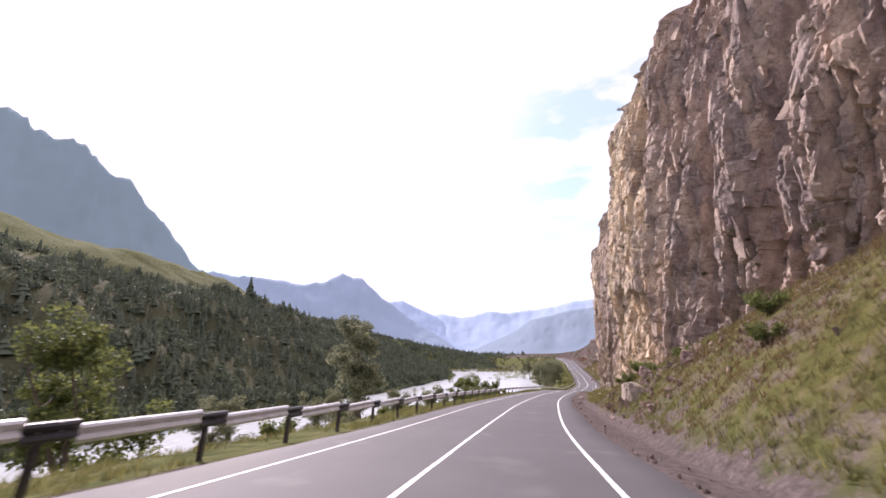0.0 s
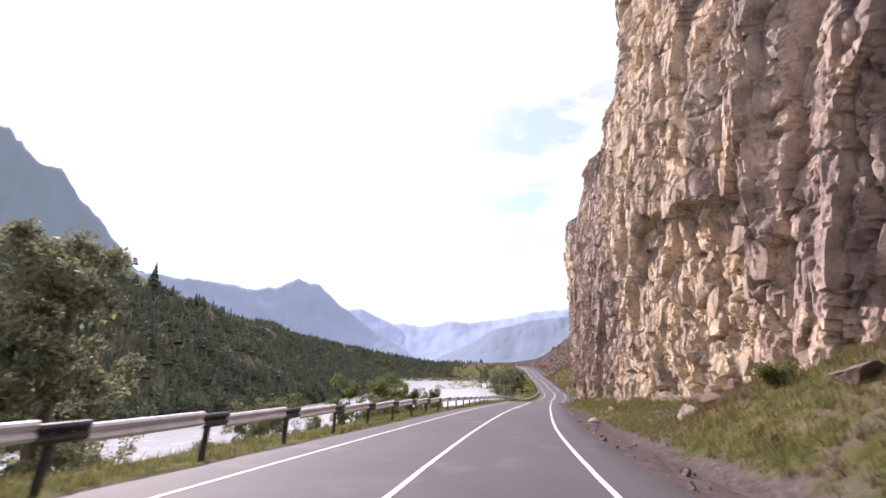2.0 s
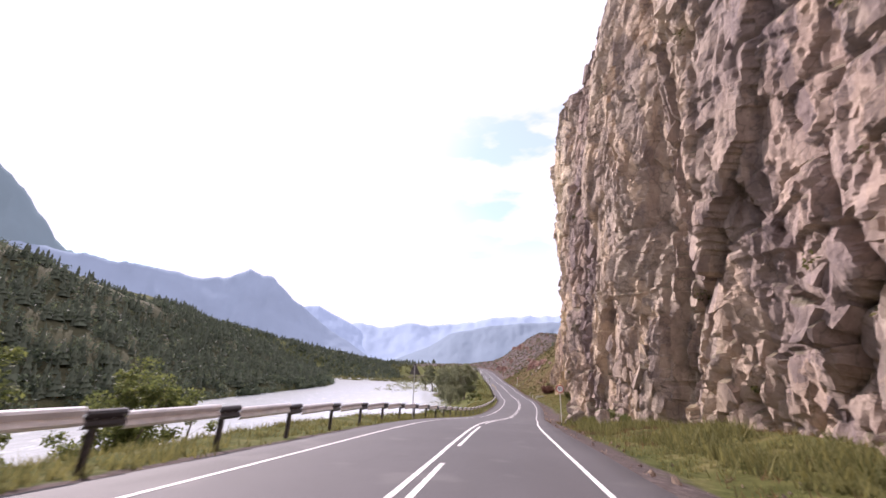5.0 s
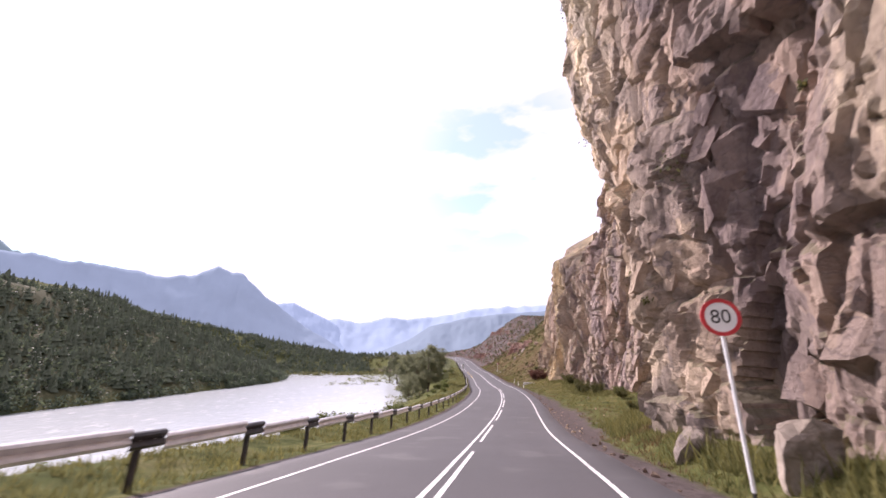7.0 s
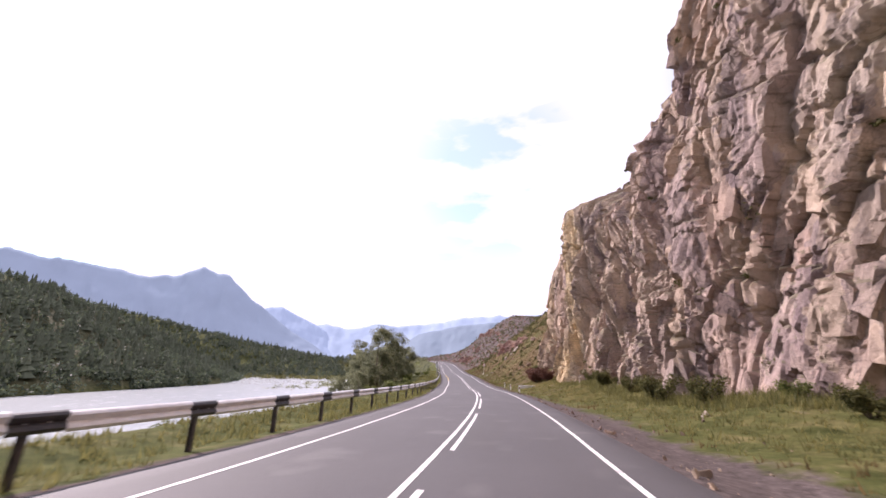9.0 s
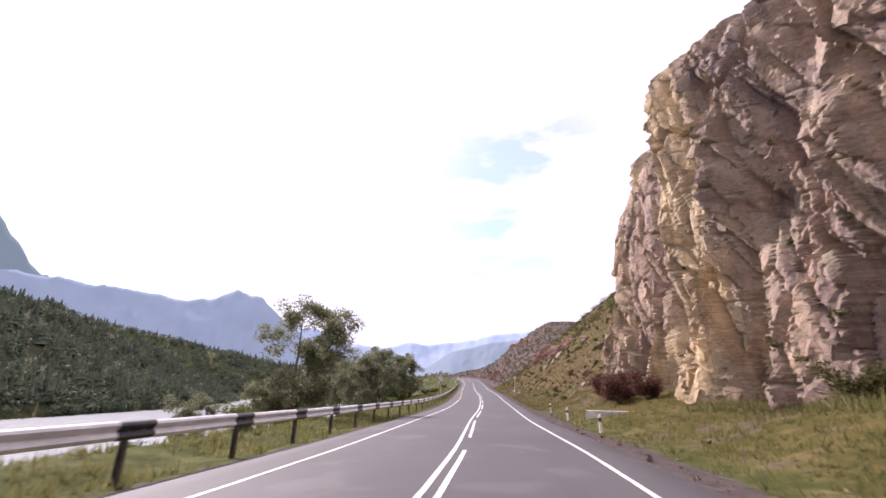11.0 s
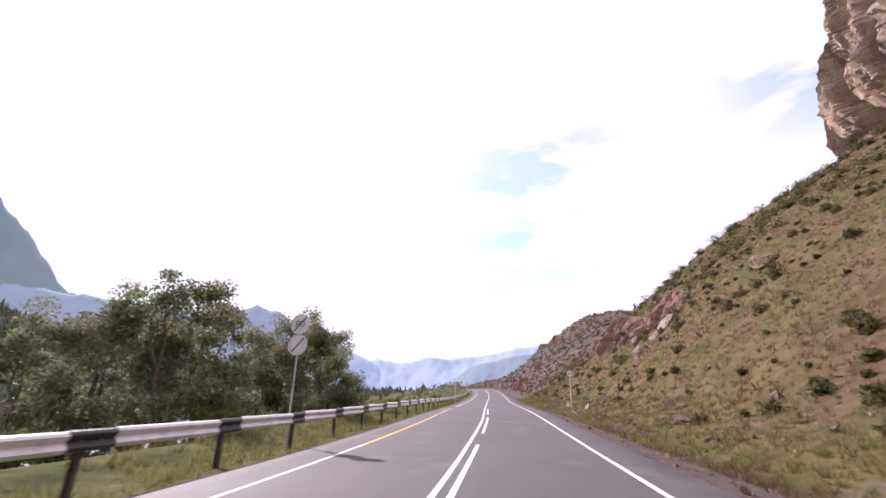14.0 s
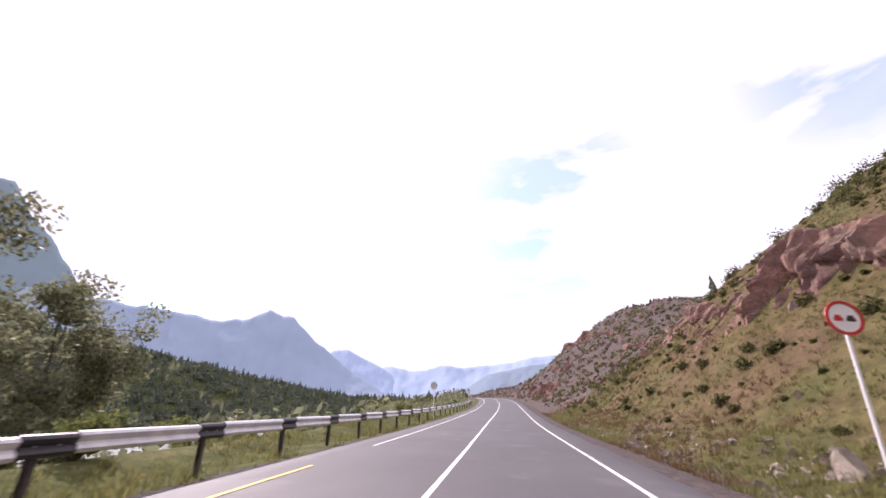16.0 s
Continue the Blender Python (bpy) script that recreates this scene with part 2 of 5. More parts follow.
def b_asphalt(nt, b):
    n1, n2 = nnoise(nt, 0.25, 5, 0.6), nnoise(nt, 60, 3, 0.6)
    tc = nt.nodes.new("ShaderNodeAttribute")
    tc.attribute_name = "lane"
    track = nramp(nt, tc.outputs["Fac"], [(0.0, 0.0), (0.20, 0.0), (0.25, 1.0), (0.30, 0.1), (0.38, 0.9), (0.44, 0.0), (0.56, 0.0), (0.62, 0.9), (0.70, 0.1), (0.76, 1.0), (0.82, 0.0)])
    col = nramp(nt, n1, [(0.3, (0.049, 0.0455, 0.048)), (0.7, (0.072, 0.067, 0.07))])
    col = nmix(nt, math_node(nt, "MULTIPLY", nramp(nt, n2, [(0.35, 0.0), (0.7, 1.0)]), 0.3), col, (0.13, 0.122, 0.122))
    al = nt.nodes.new("ShaderNodeAttribute")
    al.attribute_name = "along"
    co = nt.nodes.new("ShaderNodeCombineXYZ")
    nt.links.new(tc.outputs["Fac"], co.inputs[0])
    nt.links.new(al.outputs["Fac"], co.inputs[1])
    wear = nnoise(nt, 1.0, 5, 0.65, vec=co.outputs[0], stretch=(22, 0.12, 1))
    wear2 = nramp(nt, wear, [(0.35, 0.2), (0.7, 1.0)])
    col = nmix(nt, math_node(nt, "MULTIPLY", math_node(nt, "MULTIPLY", track, wear2), 0.55), col, (0.06, 0.056, 0.056))
    seam = nnoise(nt, 1.0, 2, 0.5, vec=co.outputs[0], stretch=(5, 0.5, 1))
    col = nmix(nt, nramp(nt, seam, [(0.60, 0.0), (0.68, 0.22)]), col, (0.17, 0.16, 0.155))
    patch = nnoise(nt, 1.0, 3, 0.5, vec=co.outputs[0], stretch=(4, 0.09, 1))
    col = nmix(nt, nramp(nt, patch, [(0.6, 0.0), (0.64, 0.6)]), col, (0.065, 0.06, 0.06))
    nt.links.new(col, b.inputs["Base Color"])
    b.inputs["Roughness"].default_value = 0.72
    b.inputs["Specular IOR Level"].default_value = 0.35
    nbump(nt, b, n2, 0.35, 0.01)


def b_noisy(nt, b, c1=(0.5, 0.5, 0.5), c2=(0.6, 0.6, 0.6), scale=4.0, rough=0.8, metal=0.0, bump=0.0, bscale=20.0, spec=0.5, isl=False):
    f = nnoise(nt, scale, 5, 0.6)
    col = nramp(nt, f, [(0.3, c1), (0.7, c2)])
    if isl:
        g = nt.nodes.new("ShaderNodeNewGeometry")
        col = nmix(nt, 0.75, col, nramp(nt, g.outputs["Random Per Island"], [(0.0, 0.7), (1.0, 1.15)]), "MULTIPLY")
    nt.links.new(col, b.inputs["Base Color"])
    b.inputs["Roughness"].default_value, b.inputs["Metallic"].default_value = rough, metal
    b.inputs["Specular IOR Level"].default_value = spec
    if bump:
        nbump(nt, b, nnoise(nt, bscale, 5, 0.6), bump, 0.02)


def b_leaf(nt, b, c1=(0.03, 0.05, 0.014), c2=(0.11, 0.15, 0.04)):
    g = nt.nodes.new("ShaderNodeNewGeometry")
    col = nramp(nt, g.outputs["Random Per Island"], [(0.0, c1), (0.6, c2), (1.0, (c2[0] * 1.35, c2[1] * 1.25, c2[2]))])
    nt.links.new(col, b.inputs["Base Color"])
    b.inputs["Roughness"].default_value = 0.6
    b.inputs["Specular IOR Level"].default_value = 0.12
    b.inputs["Subsurface Weight"].default_value = 0.0
    tr = nt.nodes.new("ShaderNodeBsdfTranslucent")
    nt.links.new(col, tr.inputs["Color"])
    mx = nt.nodes.new("ShaderNodeMixShader")
    mx.inputs[0].default_value = 0.45
    out = [n for n in nt.nodes if n.type == "OUTPUT_MATERIAL"][0]
    nt.links.new(b.outputs["BSDF"], mx.inputs[1])
    nt.links.new(tr.outputs["BSDF"], mx.inputs[2])
    nt.links.new(mx.outputs["Shader"], out.inputs["Surface"])


def b_water(nt, b):
    b.inputs["Base Color"].default_value = (0.42, 0.45, 0.46, 1)
    b.inputs["Roughness"].default_value = 0.16
    b.inputs["IOR"].default_value = 1.33
    w1, w2 = nnoise(nt, 0.9, 4, 0.6, stretch=(1, 0.5, 1)), nnoise(nt, 0.12, 3, 0.5)
    foam = nramp(nt, nnoise(nt, 0.9, 7, 0.7, stretch=(0.6, 0.3, 1)), [(0.56, 0.0), (0.70, 0.8)])
    nt.links.new(nmix(nt, foam, (0.47, 0.50, 0.51), (0.80, 0.81, 0.82)), b.inputs["Base Color"])
    nbump(nt, b, nmix(nt, 0.5, w1, w2), 0.9, 0.2)


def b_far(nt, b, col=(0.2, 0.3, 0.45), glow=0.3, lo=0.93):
    # the haze of the distance is painted: a pale colour with an even glow
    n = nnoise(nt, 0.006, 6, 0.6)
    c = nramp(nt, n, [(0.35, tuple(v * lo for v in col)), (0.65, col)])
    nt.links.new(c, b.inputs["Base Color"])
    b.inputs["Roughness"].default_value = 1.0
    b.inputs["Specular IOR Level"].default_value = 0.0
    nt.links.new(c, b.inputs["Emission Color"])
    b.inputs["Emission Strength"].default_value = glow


M_ROCK = mat("cliff_rock", b_rock)
M_STONE = mat("loose_stone", b_rock, dark=(0.14, 0.11, 0.10), mid=(0.26, 0.21, 0.18), light=(0.40, 0.34, 0.29), moss=0.2)
M_PALE = mat("pale_stone", b_rock, dark=(0.17, 0.14, 0.12), mid=(0.33, 0.29, 0.245), light=(0.48, 0.43, 0.37), moss=0.1, ochre=0.2)
M_GROUND = mat("grass_and_dirt", b_ground)
M_ASPHALT = mat("asphalt", b_asphalt)
M_LINE = mat("road_paint_white", b_noisy, c1=(0.33, 0.32, 0.31), c2=(0.82, 0.81, 0.79), scale=5, rough=0.7)
M_YLINE = mat("road_paint_yellow", b_noisy, c1=(0.5, 0.33, 0.05), c2=(0.72, 0.5, 0.08), scale=7, rough=0.7)
M_RAIL = mat("rail_white", b_noisy, c1=(0.6, 0.59, 0.6), c2=(0.82, 0.81, 0.81), scale=3, rough=0.36, metal=0.1)
M_BLACK = mat("rail_black", b_noisy, c1=(0.02, 0.018, 0.02), c2=(0.05, 0.045, 0.045), scale=5, rough=0.5)
M_POST = mat("post_steel", b_noisy, c1=(0.05, 0.045, 0.045), c2=(0.12, 0.105, 0.1), scale=6, rough=0.7, metal=0.2)
M_GALV = mat("galvanized", b_noisy, c1=(0.38, 0.38, 0.38), c2=(0.55, 0.55, 0.55), scale=5, rough=0.45, metal=0.5)
M_WHITE = mat("sign_white", b_noisy, c1=(0.74, 0.74, 0.74), c2=(0.83, 0.83, 0.82), scale=3, rough=0.45)
M_RED = mat("sign_red", b_noisy, c1=(0.42, 0.02, 0.03), c2=(0.55, 0.035, 0.04), scale=3, rough=0.45)
M_SBLACK = mat("sign_black", b_noisy, c1=(0.015, 0.015, 0.015), c2=(0.03, 0.03, 0.03), scale=3, rough=0.5)
M_SGREY = mat("sign_back_grey", b_noisy, c1=(0.42, 0.42, 0.42), c2=(0.6, 0.6, 0.6), scale=3, rough=0.5, metal=0.1)
M_CONC = mat("concrete", b_noisy, c1=(0.3, 0.28, 0.25), c2=(0.62, 0.60, 0.56), scale=2.2, rough=0.9, bump=0.4, bscale=14)
M_BARK = mat("bark", b_noisy, c1=(0.06, 0.045, 0.035), c2=(0.16, 0.13, 0.1), scale=5, rough=0.95, bump=0.8, bscale=12)
M_LEAF = mat("leaf", b_leaf, c1=(0.10, 0.112, 0.068), c2=(0.205, 0.22, 0.135))
M_LEAF2 = mat("leaf_light", b_leaf, c1=(0.06, 0.078, 0.026), c2=(0.145, 0.17, 0.06))
M_SHRUB = mat("shrub_leaf", b_leaf, c1=(0.045, 0.05, 0.022), c2=(0.115, 0.115, 0.048))
M_RSHRUB = mat("shrub_red", b_leaf, c1=(0.05, 0.025, 0.022), c2=(0.13, 0.065, 0.05))
M_WOODLEAF = mat("woods_leaf", b_leaf, c1=(0.052, 0.068, 0.05), c2=(0.078, 0.10, 0.066))
M_CONIFER = mat("conifer", b_noisy, c1=(0.075, 0.088, 0.06), c2=(0.105, 0.122, 0.08), scale=0.15, rough=0.9, isl=True, spec=0.1)
M_GRASS = mat("grass_blade", b_leaf, c1=(0.088, 0.094, 0.034), c2=(0.185, 0.18, 0.072))
M_DRY = mat("grass_dry", b_leaf, c1=(0.08, 0.055, 0.03), c2=(0.165, 0.115, 0.06))
M_WATER = mat("river_water", b_water)


# ---- tools ----
def grid_mesh(name, P, material, parent=None, smooth=False, flip=False):
    nu, nv = P.shape[:2]
    i = np.arange(nu * nv).reshape(nu, nv)
    q = np.stack([i[:-1, :-1], i[1:, :-1], i[1:, 1:], i[:-1, 1:]], -1).reshape(-1, 4)
    if flip:
        q = q[:, ::-1]
    return raw_mesh(name, P.reshape(-1, 3), q, material, parent, smooth)


def raw_mesh(name, V, Q, material, parent=None, smooth=False):
    """Mesh from arrays of points and of equal-sided faces."""
    V, Q = np.asarray(V, np.float32), np.asarray(Q, np.int32)
    me = bpy.data.meshes.new(name)
    k = Q.shape[1]
    me.vertices.add(len(V))
    me.vertices.foreach_set("co", V.ravel())
    me.loops.add(Q.size)
    me.loops.foreach_set("vertex_index", Q.ravel())
    me.polygons.add(len(Q))
    me.polygons.foreach_set("loop_start", np.arange(len(Q), dtype=np.int32) * k)
    me.polygons.foreach_set("use_smooth", np.full(len(Q), smooth))
    me.materials.append(material)
    me.update(calc_edges=True)
    ob = new(name, me)
    if parent is not None:
        ob.parent = parent
    return ob


def part(name, bm, material, parent, label=""):
    me = bpy.data.meshes.new(name)
    bm.to_mesh(me)
    bm.free()
    me.materials.append(material)
    ob = new(name, me)
    ob.parent = parent
    if label:
        ob["label"] = label
    return ob


def share(name, me, m, parent):
    ob = new(name, me)
    ob.parent = parent
    ob.matrix_local = m
    return ob


def bm_box(bm, sx, sy, sz, at=(0, 0, 0), bevel=0.0):
    r = bmesh.ops.create_cube(bm, size=1.0, matrix=Matrix.Translation(at) @ Matrix.Diagonal((sx, sy, sz, 1)))
    if bevel:
        es = list({e for v in r["verts"] for e in v.link_edges})
        bmesh.ops.bevel(bm, geom=es, offset=bevel, segments=2, affect="EDGES", profile=0.6)
    return bm


def bm_tube(bm, a, b, r0, r1, n=10):
    a, b = Vector(a), Vector(b)
    rot = (b - a).to_track_quat("Z", "Y").to_matrix().to_4x4()
    bmesh.ops.create_cone(bm, cap_ends=True, segments=n, radius1=r0, radius2=r1, depth=(b - a).length,
                          matrix=Matrix.Translation((a + b) / 2) @ rot)
    return bm


def smooth01(x):
    x = np.clip(x, 0, 1)
    return x * x * (3 - 2 * x)


def hash2(i, j, k):
    h = np.sin(i * 127.1 + j * 311.7 + k * 74.7) * 43758.5453
    return h - np.floor(h)


def vnoise(x, y, seed=0):
    xi, yi = np.floor(x), np.floor(y)
    u, v = x - xi, y - yi
    u, v = u * u * (3 - 2 * u), v * v * (3 - 2 * v)
    a, b = hash2(xi, yi, seed), hash2(xi + 1, yi, seed)
    c, d = hash2(xi, yi + 1, seed), hash2(xi + 1, yi + 1, seed)
    return (a * (1 - u) + b * u) * (1 - v) + (c * (1 - u) + d * u) * v - 0.5


def fbm(x, y, seed=0, n=4):
    return sum(vnoise(x * 2 ** k, y * 2 ** k, seed + 7 * k) * 0.5 ** k for k in range(n))


def slabs(x, y, seed, tilt=0.6, steep=3.0, turn=0.3):
    """Broken, close-set blocks: the upper envelope of tilted flat plates with sharp upright sides."""
    x, y = x + 0.5 * vnoise(x * 0.9, y * 0.5, seed + 5), y + 0.5 * vnoise(x * 0.9 + 9, y * 0.9, seed + 6)
    xi, yi = np.floor(x), np.floor(y)
    val = np.full(x.shape, -2.0)
    for i in (-1, 0, 1):
        for j in (-1, 0, 1):
            a, b = xi + i, yi + j
            dx, dy = x - (a + 0.15 + 0.7 * hash2(a, b, seed)), y - (b + 0.15 + 0.7 * hash2(a, b, seed + 1))
            w = (hash2(a, b, seed + 9) - 0.5) * 2 * turn
            ex, ey = np.abs(dx + w * dy), np.abs(dy - 2 * w * dx)
            h = 0.8 * hash2(a, b, seed + 2) - 0.4 + tilt * 2 * (dx * (hash2(a, b, seed + 3) - 0.5) + dy * (hash2(a, b, seed + 4) - 0.5))
            half = 0.28 + 0.25 * hash2(a, b, seed + 8)
            val = np.maximum(val, h - np.maximum(np.maximum(steep * (ex - half), 0.6 * steep * (ey - half)), 0))
    return val


def blocks(x, y, seed, tilt=1.0, turn=0.35, joint=0.0):
    """Jointed rock: flat, differently tilted faces of angular blocks that break off sharply at their joints."""
    x, y = x + 0.35 * vnoise(x * 0.9, y * 0.7, seed + 5), y + 0.35 * vnoise(x * 0.8 + 9, y * 0.9, seed + 6)
    xi, yi = np.floor(x), np.floor(y)
    near, next_, val = np.full(x.shape, 9.0), np.full(x.shape, 9.0), np.zeros(x.shape)
    for i in (-1, 0, 1):
        for j in (-1, 0, 1):
            a, b = xi + i, yi + j
            dx, dy = x - (a + 0.1 + 0.8 * hash2(a, b, seed)), y - (b + 0.1 + 0.8 * hash2(a, b, seed + 1))
            w = (hash2(a, b, seed + 9) - 0.5) * 2 * turn
            ex, ey = np.abs(dx + w * dy), np.abs(dy - w * dx)
            far = np.maximum(ex, ey) + 0.25 * (ex + ey) - 0.25 * hash2(a, b, seed + 8)
            h = 0.9 * hash2(a, b, seed + 2) - 0.45 + tilt * 2 * (dx * (hash2(a, b, seed + 3) - 0.5) + dy * (hash2(a, b, seed + 4) - 0.5))
            next_ = np.minimum(next_, np.maximum(far, near))
            val, near = np.where(far < near, h, val), np.minimum(far, near)
    return val - joint * (1 - smooth01((next_ - near) / 0.16))


# ---- road line: centre of the carriageway ----
SPINE = np.array([
    (-8.5, -39.0, 4.0), (-5.4, -19.0, 2.0), (-1.89, 0.35, 0.1), (1.4, 16.6, -1.4), (5.3, 32.1, -2.49), (9.75, 47.8, -3.64), (15.0, 63.2, -4.65),
    (21.9, 82.3, -6.05), (28.9, 101.2, -7.47), (35.35, 115.9, -8.97), (41.6, 130.3, -10.35), (44.85, 137.4, -10.78), (52.6, 155.0, -11.25),
    (59.6, 173.7, -11.53), (64.2, 189.0, -11.74), (68.9, 204.0, -11.82), (73.2, 218.6, -11.66), (79.2, 240.6, -11.0),
    (86.6, 270.0, -10.2), (94.4, 300.0, -8.9), (101.5, 330.0, -7.1), (107.0, 362.0, -5.2), (108.5, 392.0, -3.9), (102.0, 426.0, -3.4), (88.0, 462.0, -3.6),
    (66.0, 504.0, -4.2)])
_len = np.r_[0, np.cumsum(np.linalg.norm(np.diff(SPINE[:, :2], axis=0), axis=1))]
_len -= _len[2]
_tan = np.gradient(SPINE, _len, axis=0)


def spine(s):
    """Points of the road's centre line at distances s along it; straight on past its ends."""
    s = np.asarray(s, float)
    c = np.clip(s, _len[0], _len[-1])
    i = np.clip(np.searchsorted(_len, c, side="right") - 1, 0, len(_len) - 2)
    h = (_len[i + 1] - _len[i])
    u = ((c - _len[i]) / h)[..., None]
    h = h[..., None]
    p = (2 * u**3 - 3 * u**2 + 1) * SPINE[i] + (u**3 - 2 * u**2 + u) * h * _tan[i] + (3 * u**2 - 2 * u**3) * SPINE[i + 1] + (u**3 - u**2) * h * _tan[i + 1]
    far = (s - c)[..., None]
    ends = np.where(s[..., None] < 0, _tan[0], _tan[-1]) * np.array([1, 1, 0.0])
    return p + far * ends


def across(s):
    """Unit vectors to the right of the road."""
    t = spine(np.asarray(s, float) + 0.5) - spine(np.asarray(s, float) - 0.5)
    n = np.stack([t[..., 1], -t[..., 0]], -1)
    return n / np.linalg.norm(n, axis=-1, keepdims=True)


N0 = np.array([math.cos(radians(15)), -math.sin(radians(15))])


def place(s, d, h=None):
    """World place at s along and d right of the road's centre; h above the road, or on the ground."""
    s, d = np.broadcast_arrays(np.asarray(s, float), np.asarray(d, float))
    p = spine(s)
    near = np.clip(d, -60, 60)
    xy = p[..., :2] + near[..., None] * across(s) + (d - near)[..., None] * N0
    z = ground(s, d) if h is None else p[..., 2] + h
    return np.concatenate([xy, z[..., None]], -1)


def heading(s):
    n = across(s)
    return math.degrees(math.atan2(n[1], n[0]))


FOOT_S = [-60, -10, 25, 40, 50, 62, 72, 85, 98, 108, 116, 123, 127, 133, 139, 147, 158, 166, 172, 180, 190, 196, 203, 208, 214, 220, 226, 232, 244, 262]
FOOT_D = [30, 25, 21.5, 19, 16.4, 14.2, 11.6, 11.4, 11.4, 10.4, 8.8, 7.9, 7.1, 6.8, 9.2, 13.8, 15.8, 15.2, 13.8, 14.6, 15.3, 15.5, 15.2, 15.9, 17.0, 18.0, 18.2, 21.0, 27.9, 37.2]
CLIFF_H_S = [-60, 20, 60, 100, 133, 150, 163, 168, 174, 186, 194, 205, 214, 220, 226, 232, 244, 262]
CLIFF_H = [48, 50, 50, 48, 46, 46, 46, 43, 35.5, 27.3, 28.4, 31, 29, 28, 33, 39, 46, 48]
RIVER = -15.3


def ground(s, d):
    s, d = np.broadcast_arrays(np.asarray(s, float), np.asarray(d, float))
    road = spine(s)[..., 2]
    # right: verge, talus and the hillside
    foot = np.interp(s, FOOT_S, FOOT_D)
    tal = np.interp(s, [-60, 10, 30, 45, 55, 65, 80, 120, 150, 185, 200, 215, 226, 244], [14, 11.5, 7.0, 4.6, 2.4, 1.2, 0.7, 0.5, 0.6, 1.2, 1.7, 2.3, 4.5, 16])
    up = np.clip((d - 6.0) / np.maximum(foot - 6.0, 0.5), 0, 1)
    bank_w = smooth01((60 - s) / 18)
    r1 = (smooth01(up) * (1 - bank_w) + (1 - (1 - up) ** 1.6) * bank_w) * tal
    ch = np.interp(s, CLIFF_H_S, CLIFF_H) - np.interp(s, [205, 218, 232, 262], [0, 9, 14, 12])
    r1 = r1 + smooth01((d - foot - 5) / 10) * np.maximum(ch - tal - 1, 0)
    cap = np.interp(s, [200, 255, 270, 282, 292, 300, 326, 345, 358, 378, 398, 416, 450, 520, 620, 900], [50, 60, 46, 40, 34, 25, 21, 28, 33, 36, 24, 7, 3, 3, 3, 2])
    r2 = np.clip(d - 6.5, 0, None)
    steep = np.interp(s, [230, 255, 270, 281, 292, 298, 312, 345, 385, 400], [0.66, 0.97, 0.94, 1.04, 1.04, 0.86, 0.74, 0.92, 1.15, 0.7])
    r2 = 0.30 * np.minimum(r2, 4) + steep * np.clip(r2 - 4, 0, None)
    r2 = cap * (1 - np.exp(-r2 / cap * (1 + 0.35 * r2 / cap)))
    r2 = r2 - 0.32 * np.clip(d - 44, 0, 45) * smooth01((s - 325) / 25) * smooth01((410 - s) / 20)
    w = smooth01((s - 222) / 20)
    hill = r1 * (1 - w) + r2 * w
    bump = fbm(s / 9, d / 9, 3) * 1.1 * smooth01((d - 7) / 8) + fbm(s / 2.2, d / 2.2, 5) * 0.35 * smooth01((d - 5.5) / 3)
    right = road - 0.06 - 0.22 * smooth01((d - 4.4) / 1.8) + hill + bump
    # left: verge, bank, river bed, far slope
    e = -d
    bank = np.interp(s, [-100, 120, 225, 243, 262, 300, 360, 600], [26, 24, 24, 36, 36, 30, 30, 44])
    low = RIVER - 1.2
    edge = road - 0.08 - 0.25 * smooth01((e - 4.6) / 2.5)
    t1 = smooth01((e - 7.5) / np.maximum(bank - 7.5, 1))
    edge = edge + 0.4 * np.exp(-((e - 8.6) / 1.5) ** 2) * smooth01((s - 88) / 20)
    left = edge * (1 - t1) + low * t1 + fbm(s / 6, d / 6, 9) * 0.9 * smooth01((e - 8) / 5)
    left = left + 2.4 * np.exp(-((s - 386) / 9) ** 2 - ((e - 14) / 5) ** 2)        # a low mound by the far bend
    shore = np.interp(s, [-100, 300, 380, 600], [88, 88, 112, 320])
    ridge_d = np.interp(s, [-300, 0, 200, 400, 700, 1000], [330, 300, 215, 235, 300, 420])
    ridge_z = np.interp(s, [-300, 0, 100, 200, 300, 450, 700, 950, 1300], [110, 94, 68, 47, 33, 27, 22, 12, 3])
    t2 = np.clip((e - shore) / (ridge_d - shore), 0, 1)
    far = low + (1.6 + RIVER - low) * smooth01((e - shore + 3) / 6) + (ridge_z - RIVER) * (0.75 * t2 + 0.25 * smooth01(t2))
    far = far + fbm(s / 40, d / 40, 11) * 9 * smooth01((e - shore) / 40)
    left = np.where(e > shore - 3, far, left)
    z = np.where(d > 0, right, left)
    z = np.where(np.abs(d) < 4.4, road - 0.06, z)
    return z


# ---- ground ----
def spaced(*stretches):
    return np.unique(np.concatenate([np.linspace(a, b, n) for a, b, n in stretches]))


gs = spaced((-700, -60, 14), (-60, 0, 40), (0, 300, 300), (300, 480, 90), (480, 1300, 50), (1300, 4200, 14))
gd = spaced((-3200, -420, 14), (-420, -90, 70), (-90, -24, 24), (-24, -9, 24), (-9, -4, 12), (-4, 4, 3), (4, 30, 56), (30, 90, 50), (90, 400, 20), (400, 3000, 12))
GS, GD = np.meshgrid(gs, gd, indexing="ij")
land = grid_mesh("ground", place(GS, GD), M_GROUND, smooth=True, flip=True)
tagged(land, "grassy valley ground with bare stony soil along the road", "ground", kind="structure")
shoulder = np.interp(GS, [-60, 20, 70, 100, 130, 140, 168, 180, 225, 240, 254, 278, 300], [1.5, 1.5, 1.6, 0.9, 0.9, 2.0, 2.0, 1.0, 1.0, 1.7, 2.5, 2.5, 1.6])
